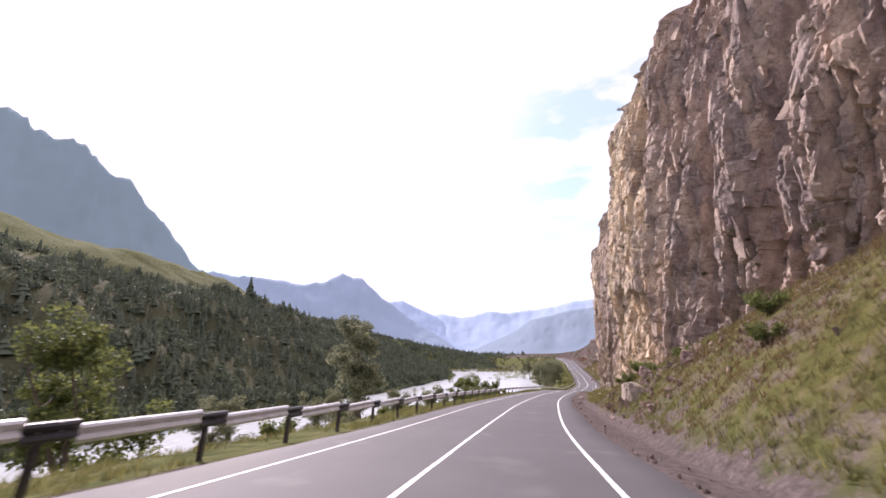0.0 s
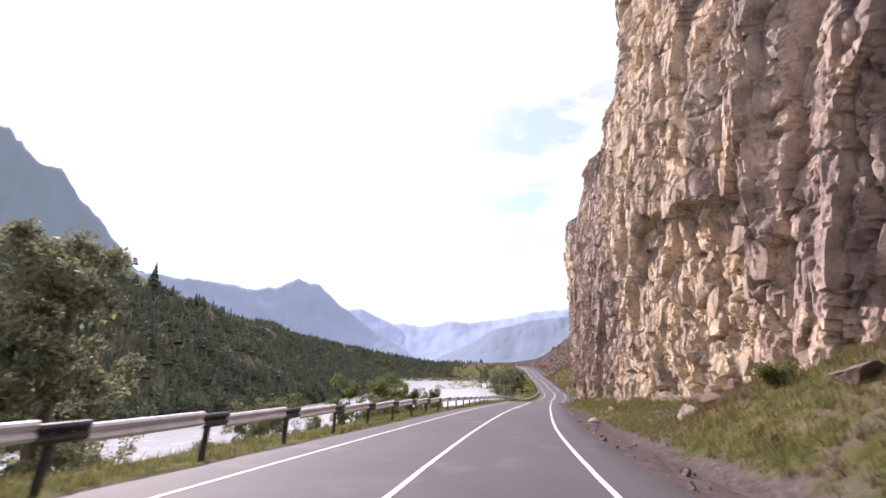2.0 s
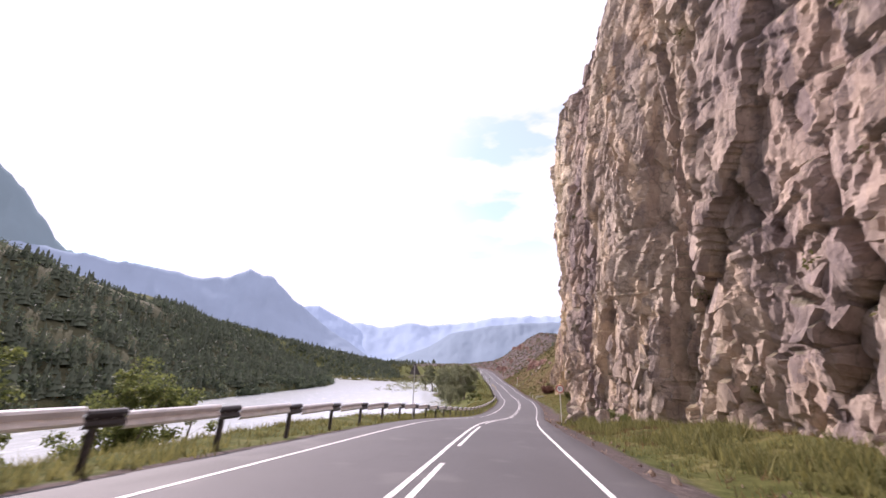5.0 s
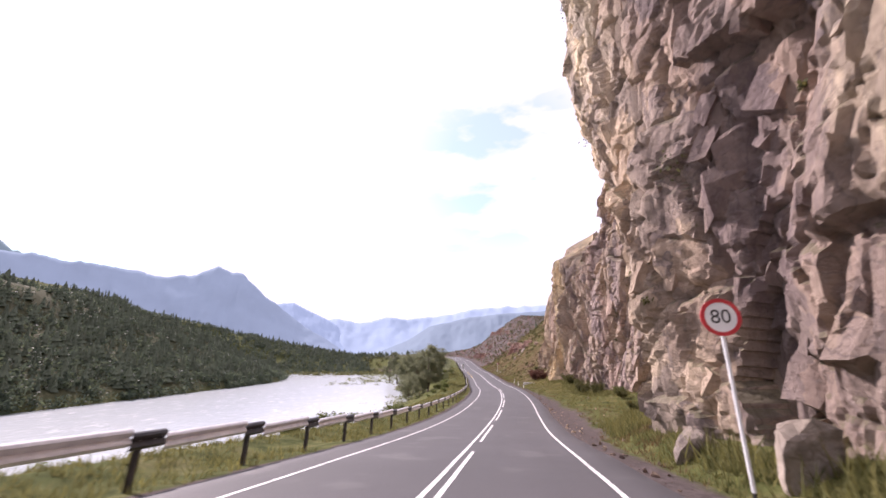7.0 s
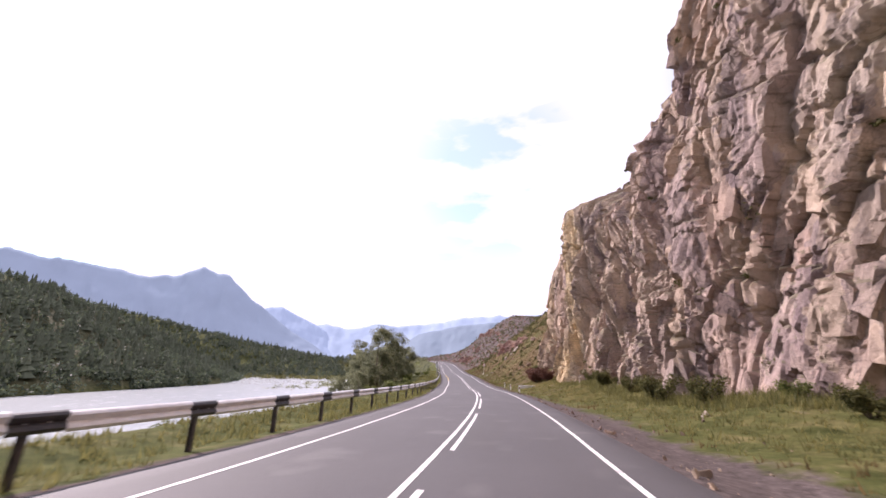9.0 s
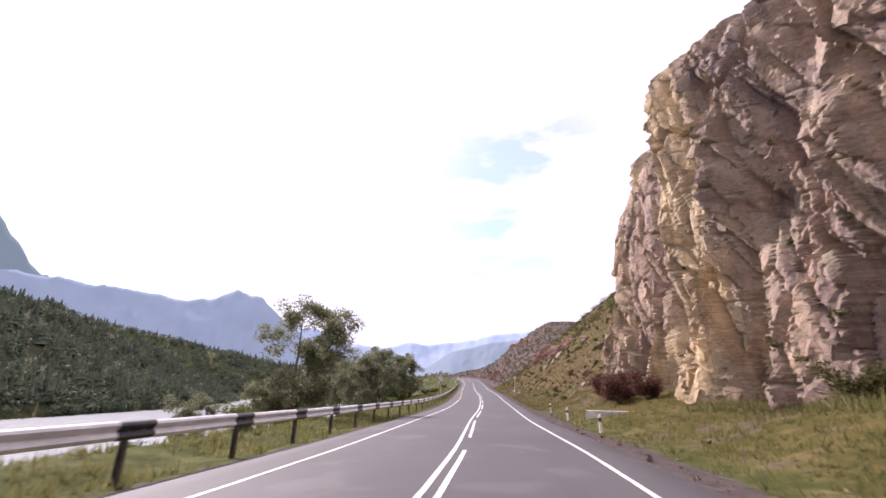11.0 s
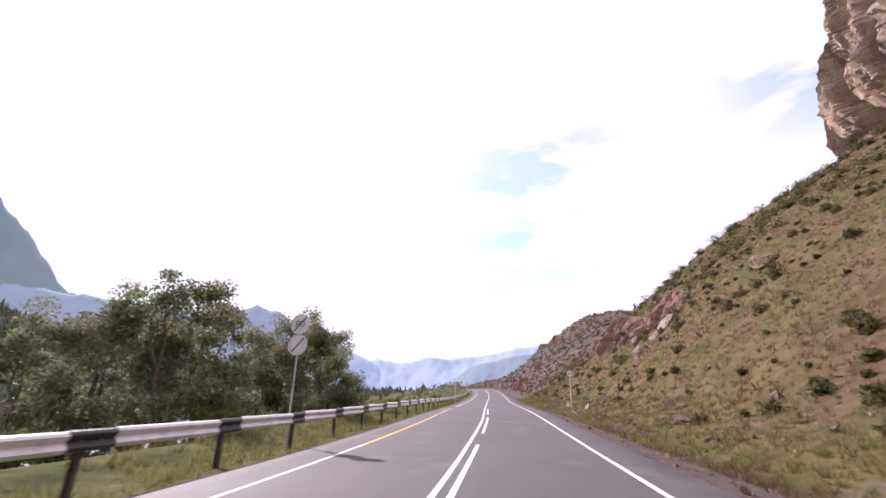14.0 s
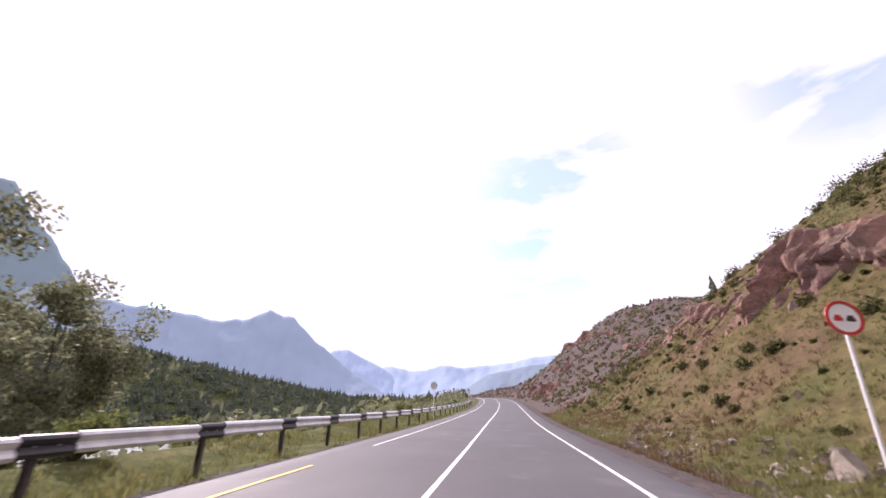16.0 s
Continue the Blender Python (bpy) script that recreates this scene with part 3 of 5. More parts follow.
bare = np.where(GD > 0, np.exp(-(np.clip(GD - 4.6, 0, None) / shoulder) ** 2) * 0.95, np.exp(-((GD + 4.4) / 0.55) ** 2) * 0.9) + np.where((GD > 5) & (GS > 222), 0.10 + 0.62 * smooth01((GS - 296) / 24), 0.0) + np.where((GD > 5) & (GS < 60), 0.38, 0.0)
bare = bare + np.where(GD > 5, np.interp(GS, [59, 60, 170, 195, 221, 222], [0, 0.22, 0.22, 0.36, 0.40, 0]), 0) - np.where(GD < -80, 0.7, 0) + 0.45 * np.exp(-((GD + 26) / 5.0) ** 2)
dry = smooth01((GD - 5) / 4) * np.interp(GS, [0, 60, 95, 110, 165, 190, 230], [0.5, 0.6, 0.5, 0.15, 0.25, 0.85, 0.85])
at = land.data.attributes.new("dry", "FLOAT", "POINT")
at.data.foreach_set("value", dry.astype(np.float32).ravel())
bank_e = -GD - np.interp(GS, [-100, 300, 380, 600], [88, 88, 112, 320])
litter = 0.9 * smooth01((bank_e + 2) / 5) * (1 - smooth01((bank_e - np.interp(GS, [-160, 200, 1000], [110, 85, 150])) / 40))
at = land.data.attributes.new("litter", "FLOAT", "POINT")
at.data.foreach_set("value", litter.astype(np.float32).ravel())
hill = smooth01((GD - 6) / 3) * smooth01((GS - 205) / 20)
at = land.data.attributes.new("hill", "FLOAT", "POINT")
at.data.foreach_set("value", hill.astype(np.float32).ravel())
at = land.data.attributes.new("bare", "FLOAT", "POINT")
at.data.foreach_set("value", bare.astype(np.float32).ravel())

# ---- river ----
rs = spaced((-500, 0, 12), (0, 400, 60), (400, 1200, 20))
rd = np.linspace(-330, -14, 30)
RS, RD = np.meshgrid(rs, rd, indexing="ij")
RP = place(RS, RD, 0)
RP[..., 2] = RIVER
river = grid_mesh("water", RP, M_WATER, smooth=True, flip=True)
tagged(river, "bright rippled river with pale foam between its banks", "river", kind="structure")

# ---- road ----
qs = np.arange(-45, 560, 1.5)
prof = np.array([(-4.55, -0.16), (-4.35, -0.01), (-3.7, 0.0), (-1.8, 0.03), (0, 0.05), (1.8, 0.03), (3.7, 0.0), (4.35, -0.01), (4.55, -0.16)])
QS = np.repeat(qs[:, None], len(prof), 1)
RDP = place(QS, np.repeat(prof[None, :, 0], len(qs), 0) + 0.08 * fbm(QS / 3, QS * 0 + np.sign(prof[None, :, 0]) * 9, 2) * (np.abs(prof[None, :, 0]) > 4.2), prof[None, :, 1])
road_ob = grid_mesh("road", RDP, M_ASPHALT, flip=True, smooth=True)
for name, val in (("lane", (np.repeat(prof[None, :, 0], len(qs), 0) + 4.55) / 9.1), ("along", QS)):
    at = road_ob.data.attributes.new(name, "FLOAT", "POINT")
    at.data.foreach_set("value", val.astype(np.float32).ravel())
tagged(road_ob, "worn grey asphalt two-lane mountain road", "road", kind="structure")


def road_h(d):
    return np.interp(d, prof[:, 0], prof[:, 1])


def stripe(name, s0, s1, d, width, material, label, step=1.5, drift=0.0, veer=0.0):
    ss = np.append(np.arange(s0, s1, step), s1)
    dd = np.array([d - width / 2, d + width / 2])
    SS, DD = np.meshgrid(ss, dd, indexing="ij")
    wob = 0.012 * fbm(SS * 1.3, DD * 0, 21) + drift * smooth01((SS - 80) / 30) + veer * smooth01((SS - 244) / 16)
    ob = grid_mesh(name, place(SS, DD + wob, road_h(DD) + 0.006), material, flip=True)
    return tagged(ob, label, "road marking", kind="structure")


stripe("trim_line_right", -45, 520, 3.2, 0.105, M_LINE, "solid white painted edge line on the asphalt", drift=0.15)
stripe("trim_line_left", -45, 236, -3.0, 0.105, M_LINE, "solid white painted edge line on the asphalt")
stripe("trim_line_yellow", 236, 263.5, -3.0, 0.105, M_YLINE, "solid yellow painted edge line on the asphalt", veer=-0.25)
stripe("trim_line_left_far", 268, 520, -3.0, 0.105, M_LINE, "solid white painted edge line on the asphalt", veer=-0.25)
stripe("trim_line_centre", -45, 520, 0.1, 0.105, M_LINE, "solid white painted centre line on the asphalt", veer=-0.2)
for k in range(16):
    a = 69 + 12.15 * k
    ob = stripe("trim_dash", a, a + 9.0, 0.36, 0.105, M_LINE, "short white painted dash beside the solid centre line", veer=-0.2)
    ob["group"] = "centre line dashes"

# ---- cliff ----
def block_shape(rnd):
    """A rough six-sided block, about 1 across, of small quads."""
    bm = bmesh.new()
    bmesh.ops.create_cube(bm, size=1.0)
    for v in bm.verts:
        v.co = Vector([c * rnd.uniform(0.62, 1.12) for c in v.co])
    bmesh.ops.subdivide_edges(bm, edges=bm.edges[:], cuts=1, use_grid_fill=True)
    for v in bm.verts:
        v.co += Vector(rnd.normal(0, 0.035, 3))
    for _ in range(4):
        d = Vector(rnd.normal(0, 1, 3)).normalized()
        off = rnd.uniform(0.36, 0.52)
        for v in bm.verts:
            k = v.co.dot(d) - off
            if k > 0:
                v.co -= d * k
    bm.verts.index_update()
    out = np.array([v.co[:] for v in bm.verts]), np.array([[v.index for v in f.verts] for f in bm.faces])
    bm.free()
    return out


def build_cliff():
    fs = np.array(FOOT_S, float)
    foot = place(fs, np.array(FOOT_D, float), 0)[:, :2]
    run = np.r_[0, np.cumsum(np.linalg.norm(np.diff(foot, axis=0), axis=1))]
    u = np.arange(run[0], run[-1], 0.15)
    s_u = np.interp(u, run, fs)
    base = np.stack([np.interp(u, run, foot[:, k]) for k in (0, 1)], -1)
    ker = np.hanning(17)
    ker /= ker.sum()
    base = np.stack([np.convolve(np.pad(base[:, k], 8, "edge"), ker, "valid") for k in (0, 1)], -1)
    t = np.gradient(base, axis=0)
    t /= np.linalg.norm(t, axis=1, keepdims=True)
    nrm = np.stack([-t[:, 1], t[:, 0]], -1)             # out of the rock, to the road
    shear = 0.30                                        # the joints lean back towards the head of the road
    q = np.arange(run[0], run[-1] + 14.0, 0.15)
    rise = lambda w: np.interp(np.interp(w, run, fs), CLIFF_H_S, CLIFF_H)
    top = rise(q - shear * rise(q))
    s_q = np.interp(q - shear * top, run, fs)
    top = top + (1.0 + 3.0 * smooth01((190 - s_q) / 20)) * fbm(q / 14, q * 0, 31) + 1.6 * fbm(q / 3, q * 0, 33)
    nv = 330
    v = np.linspace(0, 1, nv)
    Q, V = np.meshgrid(q, v, indexing="ij")
    H = V * (top[:, None] + 1.5)
    U = Q - shear * H
    lerp = lambda vals: np.interp(U, u, vals)
    lean = 0.022 * H + 0.006 * np.clip(H - 22, 0, None) ** 1.8
    lean = lean * np.interp(np.interp(U, run, fs), [60, 72, 100, 125, 132, 139, 150, 160], [1, 1.0, 1.6, 1.6, 0.9, 0.0, 0.0, 1])
    big = 3.0 * fbm(U / 19, H / 34, 41, 3) + 1.8 * (np.abs(fbm(Q / 7.5, H / 24, 43, 2)) - 0.2)
    H2 = H - 0.15 * U
    A = Q - 0.42 * H * np.interp(np.interp(U, run, fs), [160, 185], [0, 1])            # past the bend the joints slant
    f = 1.7 * blocks(A / 8.0, H2 / 14.0, 150, 1.2, 0.15) + 1.15 * blocks(A / 3.3, H2 / 5.2, 160, 1.2, 0.25, 0.5)
    f += 0.5 * blocks(A / 1.5, H2 / 2.3, 170, 1.2, 0.35, 0.6) + 0.18 * blocks(A / 0.75, H2 / 1.1, 180, 1.1)
    tall = 1.9 * blocks(A / 6.5, H / 34.0, 250, 1.4, 0.06) + 1.3 * blocks(A / 2.7, H / 12.0, 260, 1.4, 0.12, 0.45)
    tall += 0.68 * blocks(A / 1.15, H / 4.4, 270, 1.4, 0.25, 0.5) + 0.22 * blocks(A / 0.6, H / 1.8, 280, 1.2)
    upright = np.interp(np.interp(U, run, fs), [-60, 40, 66, 96, 106, 116, 124, 150, 176, 192, 262], [0.9, 0.8, 0.1, 0.1, 0.6, 0.5, 0.0, 0.15, 0.5, 0.85, 0.85])
    f = f + upright * (tall - f) + 0.06 * fbm(U / 0.5, H / 0.6, 85, 3)
    calm = np.interp(np.interp(U, run, fs), [-60, 60, 74, 98, 105, 112, 121, 126, 136, 148, 166, 176, 198, 214, 262], [0.85, 0.85, 0.6, 0.6, 0.95, 0.6, 0.5, 0.55, 0.7, 0.75, 0.8, 0.95, 0.9, 0.95, 0.95])
    out = big * (0.3 + 0.7 * calm) + f * calm * (0.6 + 0.4 * smooth01(H / 4)) - 0.3
    out = out + 0.12 * blocks(A / 0.9, H2 / 1.6, 190, 1.2, 0.5)
    out = np.where(out > 0.6, 0.6 + 0.55 * (out - 0.6), out)
    w = Q / 10.5 + 0.9 * fbm(Q / 21, H / 36, 201, 3)
    w = w - np.floor(w)
    bold = np.interp(np.interp(U, run, fs), [60, 68, 98, 104, 110, 113, 121, 124, 130, 132, 142, 147, 165, 172], [0.7, 0.4, 0.4, 1, 1, 0.5, 0.3, 0.4, 0.4, 0.3, 0.3, 0.4, 0.4, 1])
    out = out - 0.9 * np.exp(-((np.interp(U, run, fs) - 126.5) / 4.0) ** 2)
    out = out + 2.7 * calm * bold * (np.where(w < 0.44, w / 0.44, 1 - (w - 0.44) / 0.56) - 0.66)          # buttresses
    out = out * smooth01((1.03 - V) / 0.10) - lean
    brow = np.interp(np.interp(U, run, fs), [160, 170, 190, 200], [0.93, 0.72, 0.72, 0.9])
    out = out - 7.5 * smooth01((V - brow) / (1 - brow))
    out = out - 3.4 * smooth01((H - 15) / 15) * np.interp(np.interp(U, run, fs), [208, 220, 242, 252], [0, 0.95, 1.0, 0.2])       # the far end leans back
    out = out + 4.0 * (1 - smooth01((H - 2) / 15)) * np.interp(np.interp(U, run, fs), [214, 222, 231, 239], [0, 1, 1, 0])
    out = out + 2.2 * (1 - smooth01(H / 10)) * np.interp(np.interp(U, run, fs), [192, 199, 214, 222], [0, 1, 1, 0])        # and spreads at its foot there
    out = out + 2.4 * smooth01((H - 14) / 12) * np.interp(np.interp(U, run, fs), [134, 140, 149, 156], [0, 1, 1, 0]) * smooth01((1 - V) / 0.1) * (1 + 0.25 * smooth01((H - 19) / 4))       # the face overhangs here
    T = np.stack([lerp(t[:, 0]), lerp(t[:, 1])], -1)
    N = np.stack([lerp(nrm[:, 0]), lerp(nrm[:, 1])], -1)
    slip = 0.3 * fbm(U / 2.5, H / 2.5, 90, 2)
    P = np.empty(U.shape + (3,))
    for k in (0, 1):
        P[..., k] = lerp(base[:, k]) + N[..., k] * out + T[..., k] * slip
    P[..., 2] = np.interp(U, u, spine(s_u)[:, 2]) - 1.5 + H + 0.25 * fbm(U / 1.6, H / 1.6, 95, 2)
    # loose-jointed blocks that stand out of the face
    rnd = np.random.RandomState(17)
    kinds = [block_shape(rnd) for _ in range(14)]
    nu = len(q)
    n = 4200
    iu = rnd.randint(0, nu, n)
    hv = 0.06 + rnd.rand(n) ** 1.5 * 0.84
    iv = (hv * (nv - 1)).astype(int)
    ok = U[iu, iv] > 65
    iu, iv = iu[ok], iv[ok]
    VV, FF, b = [P.reshape(-1, 3)], [], nu * nv
    for a, c in zip(iu, iv):
        big_k = rnd.rand() ** 1.9
        size = np.array([0.3 + 1.1 * big_k * rnd.uniform(0.5, 1.2), 0.6 + 0.9 * big_k + 0.3 * rnd.rand(), 0.45 + 2.2 * big_k * rnd.uniform(0.5, 1.3)])
        if U[a, c] > run[fs.searchsorted(180)]:
            size = size * 0.6
        nn, tt = N[a, c], T[a, c]
        yaw = (-0.5, -0.12, 0.2)[rnd.choice(3, p=(0.3, 0.5, 0.2))] + rnd.normal(0, 0.09)
        n2, t2 = nn * math.cos(yaw) + tt * math.sin(yaw), tt * math.cos(yaw) - nn * math.sin(yaw)
        ax, ay = np.array([t2[0], t2[1], 0.0]), np.array([n2[0], n2[1], (-0.22, 0.02, 0.30)[rnd.randint(3)] + rnd.normal(0.0, 0.06)])
        ay /= np.linalg.norm(ay)
        tip = -0.33 + rnd.normal(0, 0.10)
        az = np.cross(ax, ay)
        az = az if az[2] > 0 else -az
        ax, az = ax * math.cos(tip) - az * math.sin(tip), az * math.cos(tip) + ax * math.sin(tip)
        vk, fk = kinds[rnd.randint(14)]
        w = (vk * size) @ np.stack([ax, ay, az])
        VV.append(w + P[a, c] + ay * size[1] * rnd.uniform(-0.47, -0.33))
        FF.append(fk + b)
        b += len(vk)
    i = np.arange(nu * nv).reshape(nu, nv)
    FF.insert(0, np.stack([i[:-1, :-1], i[1:, :-1], i[1:, 1:], i[:-1, 1:]], -1).reshape(-1, 4))
    return raw_mesh("cliff", np.concatenate(VV), np.concatenate(FF), M_ROCK)


cliff = tagged(build_cliff(), "tall fractured beige and brown rock cliff with dark crevices", "cliff", kind="structure")


# ---- distant mountains ----
def ridge(name, az_el, dist, col, glow, label, seed, rough=0.012, base_z=-20.0):
    """A mountain chain, as rows of bearing (degrees to the right of +y) and height angle seen from the valley."""
    az = np.linspace(az_el[0][0], az_el[-1][0], 160)
    el = np.interp(az, [a for a, _ in az_el], [e for _, e in az_el])
    rows = 40
    w = np.linspace(0, 1, rows)
    A, W = np.meshgrid(np.radians(az), w, indexing="ij")
    top = np.tan(np.radians(el))[:, None] * dist
    R = dist * (0.72 + 0.28 * W + 0.30 * np.clip(W - 0.7, 0, None)) + dist * 0.02 * fbm(A * 26, W * 4, seed, 4) * np.sin(np.pi * np.clip(W, 0, 1))
    Z = base_z + (top - base_z) * np.where(W < 0.72, (W / 0.72) ** 1.15, 1 - (W - 0.72) * 0.8)
    Z = Z + top * rough * 4 * fbm(A * 22, W * 5, seed + 3, 4) * smooth01(W / 0.3) + top * rough * 1.3 * fbm(A * 110, W * 12, seed + 5, 3) * smooth01(W / 0.6)
    P = np.stack([40 + R * np.sin(A), 130 + R * np.cos(A), Z], -1)
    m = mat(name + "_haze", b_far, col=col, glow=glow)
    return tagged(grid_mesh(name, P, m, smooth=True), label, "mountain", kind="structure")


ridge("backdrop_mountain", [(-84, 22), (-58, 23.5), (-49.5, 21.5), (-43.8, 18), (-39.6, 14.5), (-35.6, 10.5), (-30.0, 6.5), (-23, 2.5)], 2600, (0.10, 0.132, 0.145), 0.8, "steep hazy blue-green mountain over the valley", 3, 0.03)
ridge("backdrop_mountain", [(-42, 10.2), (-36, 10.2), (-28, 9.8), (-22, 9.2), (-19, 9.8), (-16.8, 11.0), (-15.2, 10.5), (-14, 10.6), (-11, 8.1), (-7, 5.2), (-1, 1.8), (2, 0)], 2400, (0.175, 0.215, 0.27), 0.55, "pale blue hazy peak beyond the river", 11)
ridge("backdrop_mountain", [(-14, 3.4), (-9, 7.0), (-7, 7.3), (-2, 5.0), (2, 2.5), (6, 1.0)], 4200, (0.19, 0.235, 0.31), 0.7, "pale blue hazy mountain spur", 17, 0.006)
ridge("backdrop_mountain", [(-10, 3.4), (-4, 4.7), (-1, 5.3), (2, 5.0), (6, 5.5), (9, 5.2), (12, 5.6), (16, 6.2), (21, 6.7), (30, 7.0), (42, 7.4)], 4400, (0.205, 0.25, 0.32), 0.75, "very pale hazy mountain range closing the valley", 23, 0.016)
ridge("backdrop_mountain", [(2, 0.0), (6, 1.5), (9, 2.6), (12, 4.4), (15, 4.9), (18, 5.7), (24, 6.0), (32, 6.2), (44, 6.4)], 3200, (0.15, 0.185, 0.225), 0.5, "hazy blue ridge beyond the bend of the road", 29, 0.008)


# ---- red rock scarps on the hillside ----
def build_scarp(path, high, back, seed):
    """A broken step of rock along rows of (s, d) at its foot."""
    ps, pd = [a for a, _ in path], [b for _, b in path]
    s = np.arange(ps[0], ps[-1], 0.14)
    v = np.linspace(0, 1, 60)
    S, V = np.meshgrid(s, v, indexing="ij")
    fade = np.clip(np.sin(np.pi * (S - ps[0]) / (ps[-1] - ps[0])), 0, 1) ** 0.45
    hh = high * (0.8 + 0.7 * fbm(S / 6, S * 0, seed + 7, 3)) * fade
    w = np.clip(V / 0.75, 0, 1)
    f = 1.5 * slabs(S / 2.4 + 0.3 * V, V * high / 3.6, seed, 0.8, 3.0) + 0.8 * slabs(S / 0.95 + 0.3 * V, V * high / 1.5, seed + 20, 0.8, 3.0) + 0.5 * slabs(S / 0.5, V * high / 1.1, seed + 40, 0.9, 4.0)
    d0 = np.interp(S, ps, pd) + 2.2 * fbm(S / 8, S * 0, seed + 5, 3)
    D = d0 + back * w - f * fade * np.sin(np.pi * np.clip(V, 0, 1)) ** 0.6 + 4.5 * np.clip((V - 0.75) / 0.25, 0, 1)
    P = place(S, D)
    P[..., 2] = ground(S, d0) - 0.7 + w * hh + 0.35 * fbm(S / 0.8, V * 9, seed + 3, 3) * w
    return P


M_REDROCK = mat("red_rock", b_rock, dark=(0.095, 0.06, 0.056), mid=(0.225, 0.132, 0.112), light=(0.34, 0.215, 0.18), moss=0.35, ochre=0.1)
for path, hh, bk, sd in (([(258, 21), (265, 17.2), (271, 15.4), (278, 14.3), (284, 14.3), (291, 15.0), (302, 17.5)], 5.6, 3.0, 300),
                         ([(300, 20), (318, 22), (336, 21)], 2.6, 1.6, 310), ([(318, 10.5), (345, 11.5), (370, 10), (400, 10.5)], 3.2, 1.5, 320),
                         ([(330, 28), (360, 26), (395, 24), (425, 26)], 3.6, 2.0, 330), ([(338, 18), (362, 17), (384, 18)], 2.4, 1.4, 340)):
    ob = grid_mesh("rock_outcrop", build_scarp(path, hh, bk, sd), M_REDROCK)
    tagged(ob, "broken reddish-brown rock scarp in the hillside", "rock outcrop", kind="structure")


# ---- guardrail ----
RAIL_D, BAY = -5.2, 3.3
W_PROF = [(0.0, 0.44), (0.045, 0.462), (0.075, 0.505), (0.05, 0.55), (0.012, 0.595), (0.05, 0.64), (0.075, 0.685), (0.045, 0.728), (0.0, 0.75)]


def beam_mesh(name, length, material, lift=0.0):
    """A rolled W-shaped rail, its face to +y, centred on x."""
    ring = [(y + 0.004 + lift, z) for y, z in W_PROF] + [(y - 0.006 - lift, z) for y, z in reversed(W_PROF)]
    bm = bmesh.new()
    ends = [[bm.verts.new((x, y, z)) for y, z in ring] for x in (-length / 2, length / 2)]
    n = len(ring)
    for k in range(n):
        bm.faces.new((ends[0][k], ends[0][(k + 1) % n], ends[1][(k + 1) % n], ends[1][k]))
    h = len(W_PROF)
    for e, flip in ((ends[0], True), (ends[1], False)):
        for k in range(h - 1):
            f = (e[k], e[k + 1], e[n - 2 - k], e[n - 1 - k])
            bm.faces.new(f if flip else f[::-1])
    bmesh.ops.recalc_face_normals(bm, faces=bm.faces)
    me = bpy.data.meshes.new(name)
    bm.to_mesh(me)
    bm.free()
    me.materials.append(material)
    return me


rail = new("guardrail")
tagged(rail, "long steel guardrail with white beam and black bands", "guardrail")
me_white, me_band = beam_mesh("beam_panel", BAY - 0.78, M_RAIL), beam_mesh("black_band", 0.78, M_BLACK, 0.001)
bm = bmesh.new()
bm_box(bm, 0.012, 0.10, 1.45, (0, -0.13, -0.04))
bm_box(bm, 0.075, 0.012, 1.45, (0.03, -0.18, -0.04))
bm_box(bm, 0.075, 0.012, 1.45, (0.03, -0.08, -0.04))
me_post = bpy.data.meshes.new("post")
bm.to_mesh(me_post)
bm.free()
me_post.materials.append(M_POST)
bm = bm_box(bmesh.new(), 0.20, 0.072, 0.20, (0.01, -0.04, 0.59), 0.01)
me_block = bpy.data.meshes.new("spacer")
bm.to_mesh(me_block)
bm.free()
me_block.materials.append(M_BLACK)
bm = bm_tube(bmesh.new(), (0, 0.0, 0.595), (0, 0.026, 0.595), 0.02, 0.014, 8)
me_bolt = bpy.data.meshes.new("bolt")
bm.to_mesh(me_bolt)
bm.free()
me_bolt.materials.append(M_GALV)
for k in range(108):
    s0 = -18 + BAY * k
    a = place(np.array([s0 - 0.39, s0 + 0.39, s0 + BAY - 0.39]), np.full(3, RAIL_D), 0.15)
    for name, me, p, q in (("black_band", me_band, a[0], a[1]), ("beam_panel", me_white, a[1], a[2])):
        mid, way = Vector((p + q) / 2), Vector(q - p)
        rot = Matrix((way.normalized(), (Vector((0, 0, 1)).cross(way.normalized())).normalized(), (0, 0, 1))).transposed().to_4x4()
        rot = rot @ Matrix.Rotation(math.pi, 4, "Z")
        share(name, me, Matrix.Translation(mid) @ rot @ Matrix.Diagonal((way.length / (0.78 if me is me_band else BAY - 0.78), 1, 1, 1)), rail)
        if me is me_band:
            share("post", me_post, Matrix.Translation(mid) @ rot, rail)
            share("spacer", me_block, Matrix.Translation(mid) @ rot, rail)
            for off in (-0.16, 0.16):
                share("bolt", me_bolt, Matrix.Translation(mid) @ rot @ Matrix.Translation((off, 0, 0)), rail)


# ---- signs ----
def letters(text, size, material, parent, at, label):
    cu = bpy.data.curves.new("writing", "FONT")
    cu.body, cu.size, cu.align_x, cu.align_y, cu.extrude = text, size, "CENTER", "CENTER", 0.002
    tmp = new("writing", cu)
    bpy.context.view_layer.update()
    me = bpy.data.meshes.new_from_object(tmp.evaluated_get(bpy.context.evaluated_depsgraph_get()))
    bpy.data.objects.remove(tmp)
    me.materials.append(material)
    ob = new("writing", me)
    ob.parent, ob.matrix_local = parent, pose(*at, 90, 0, 0)
    ob["label"] = label
    return ob


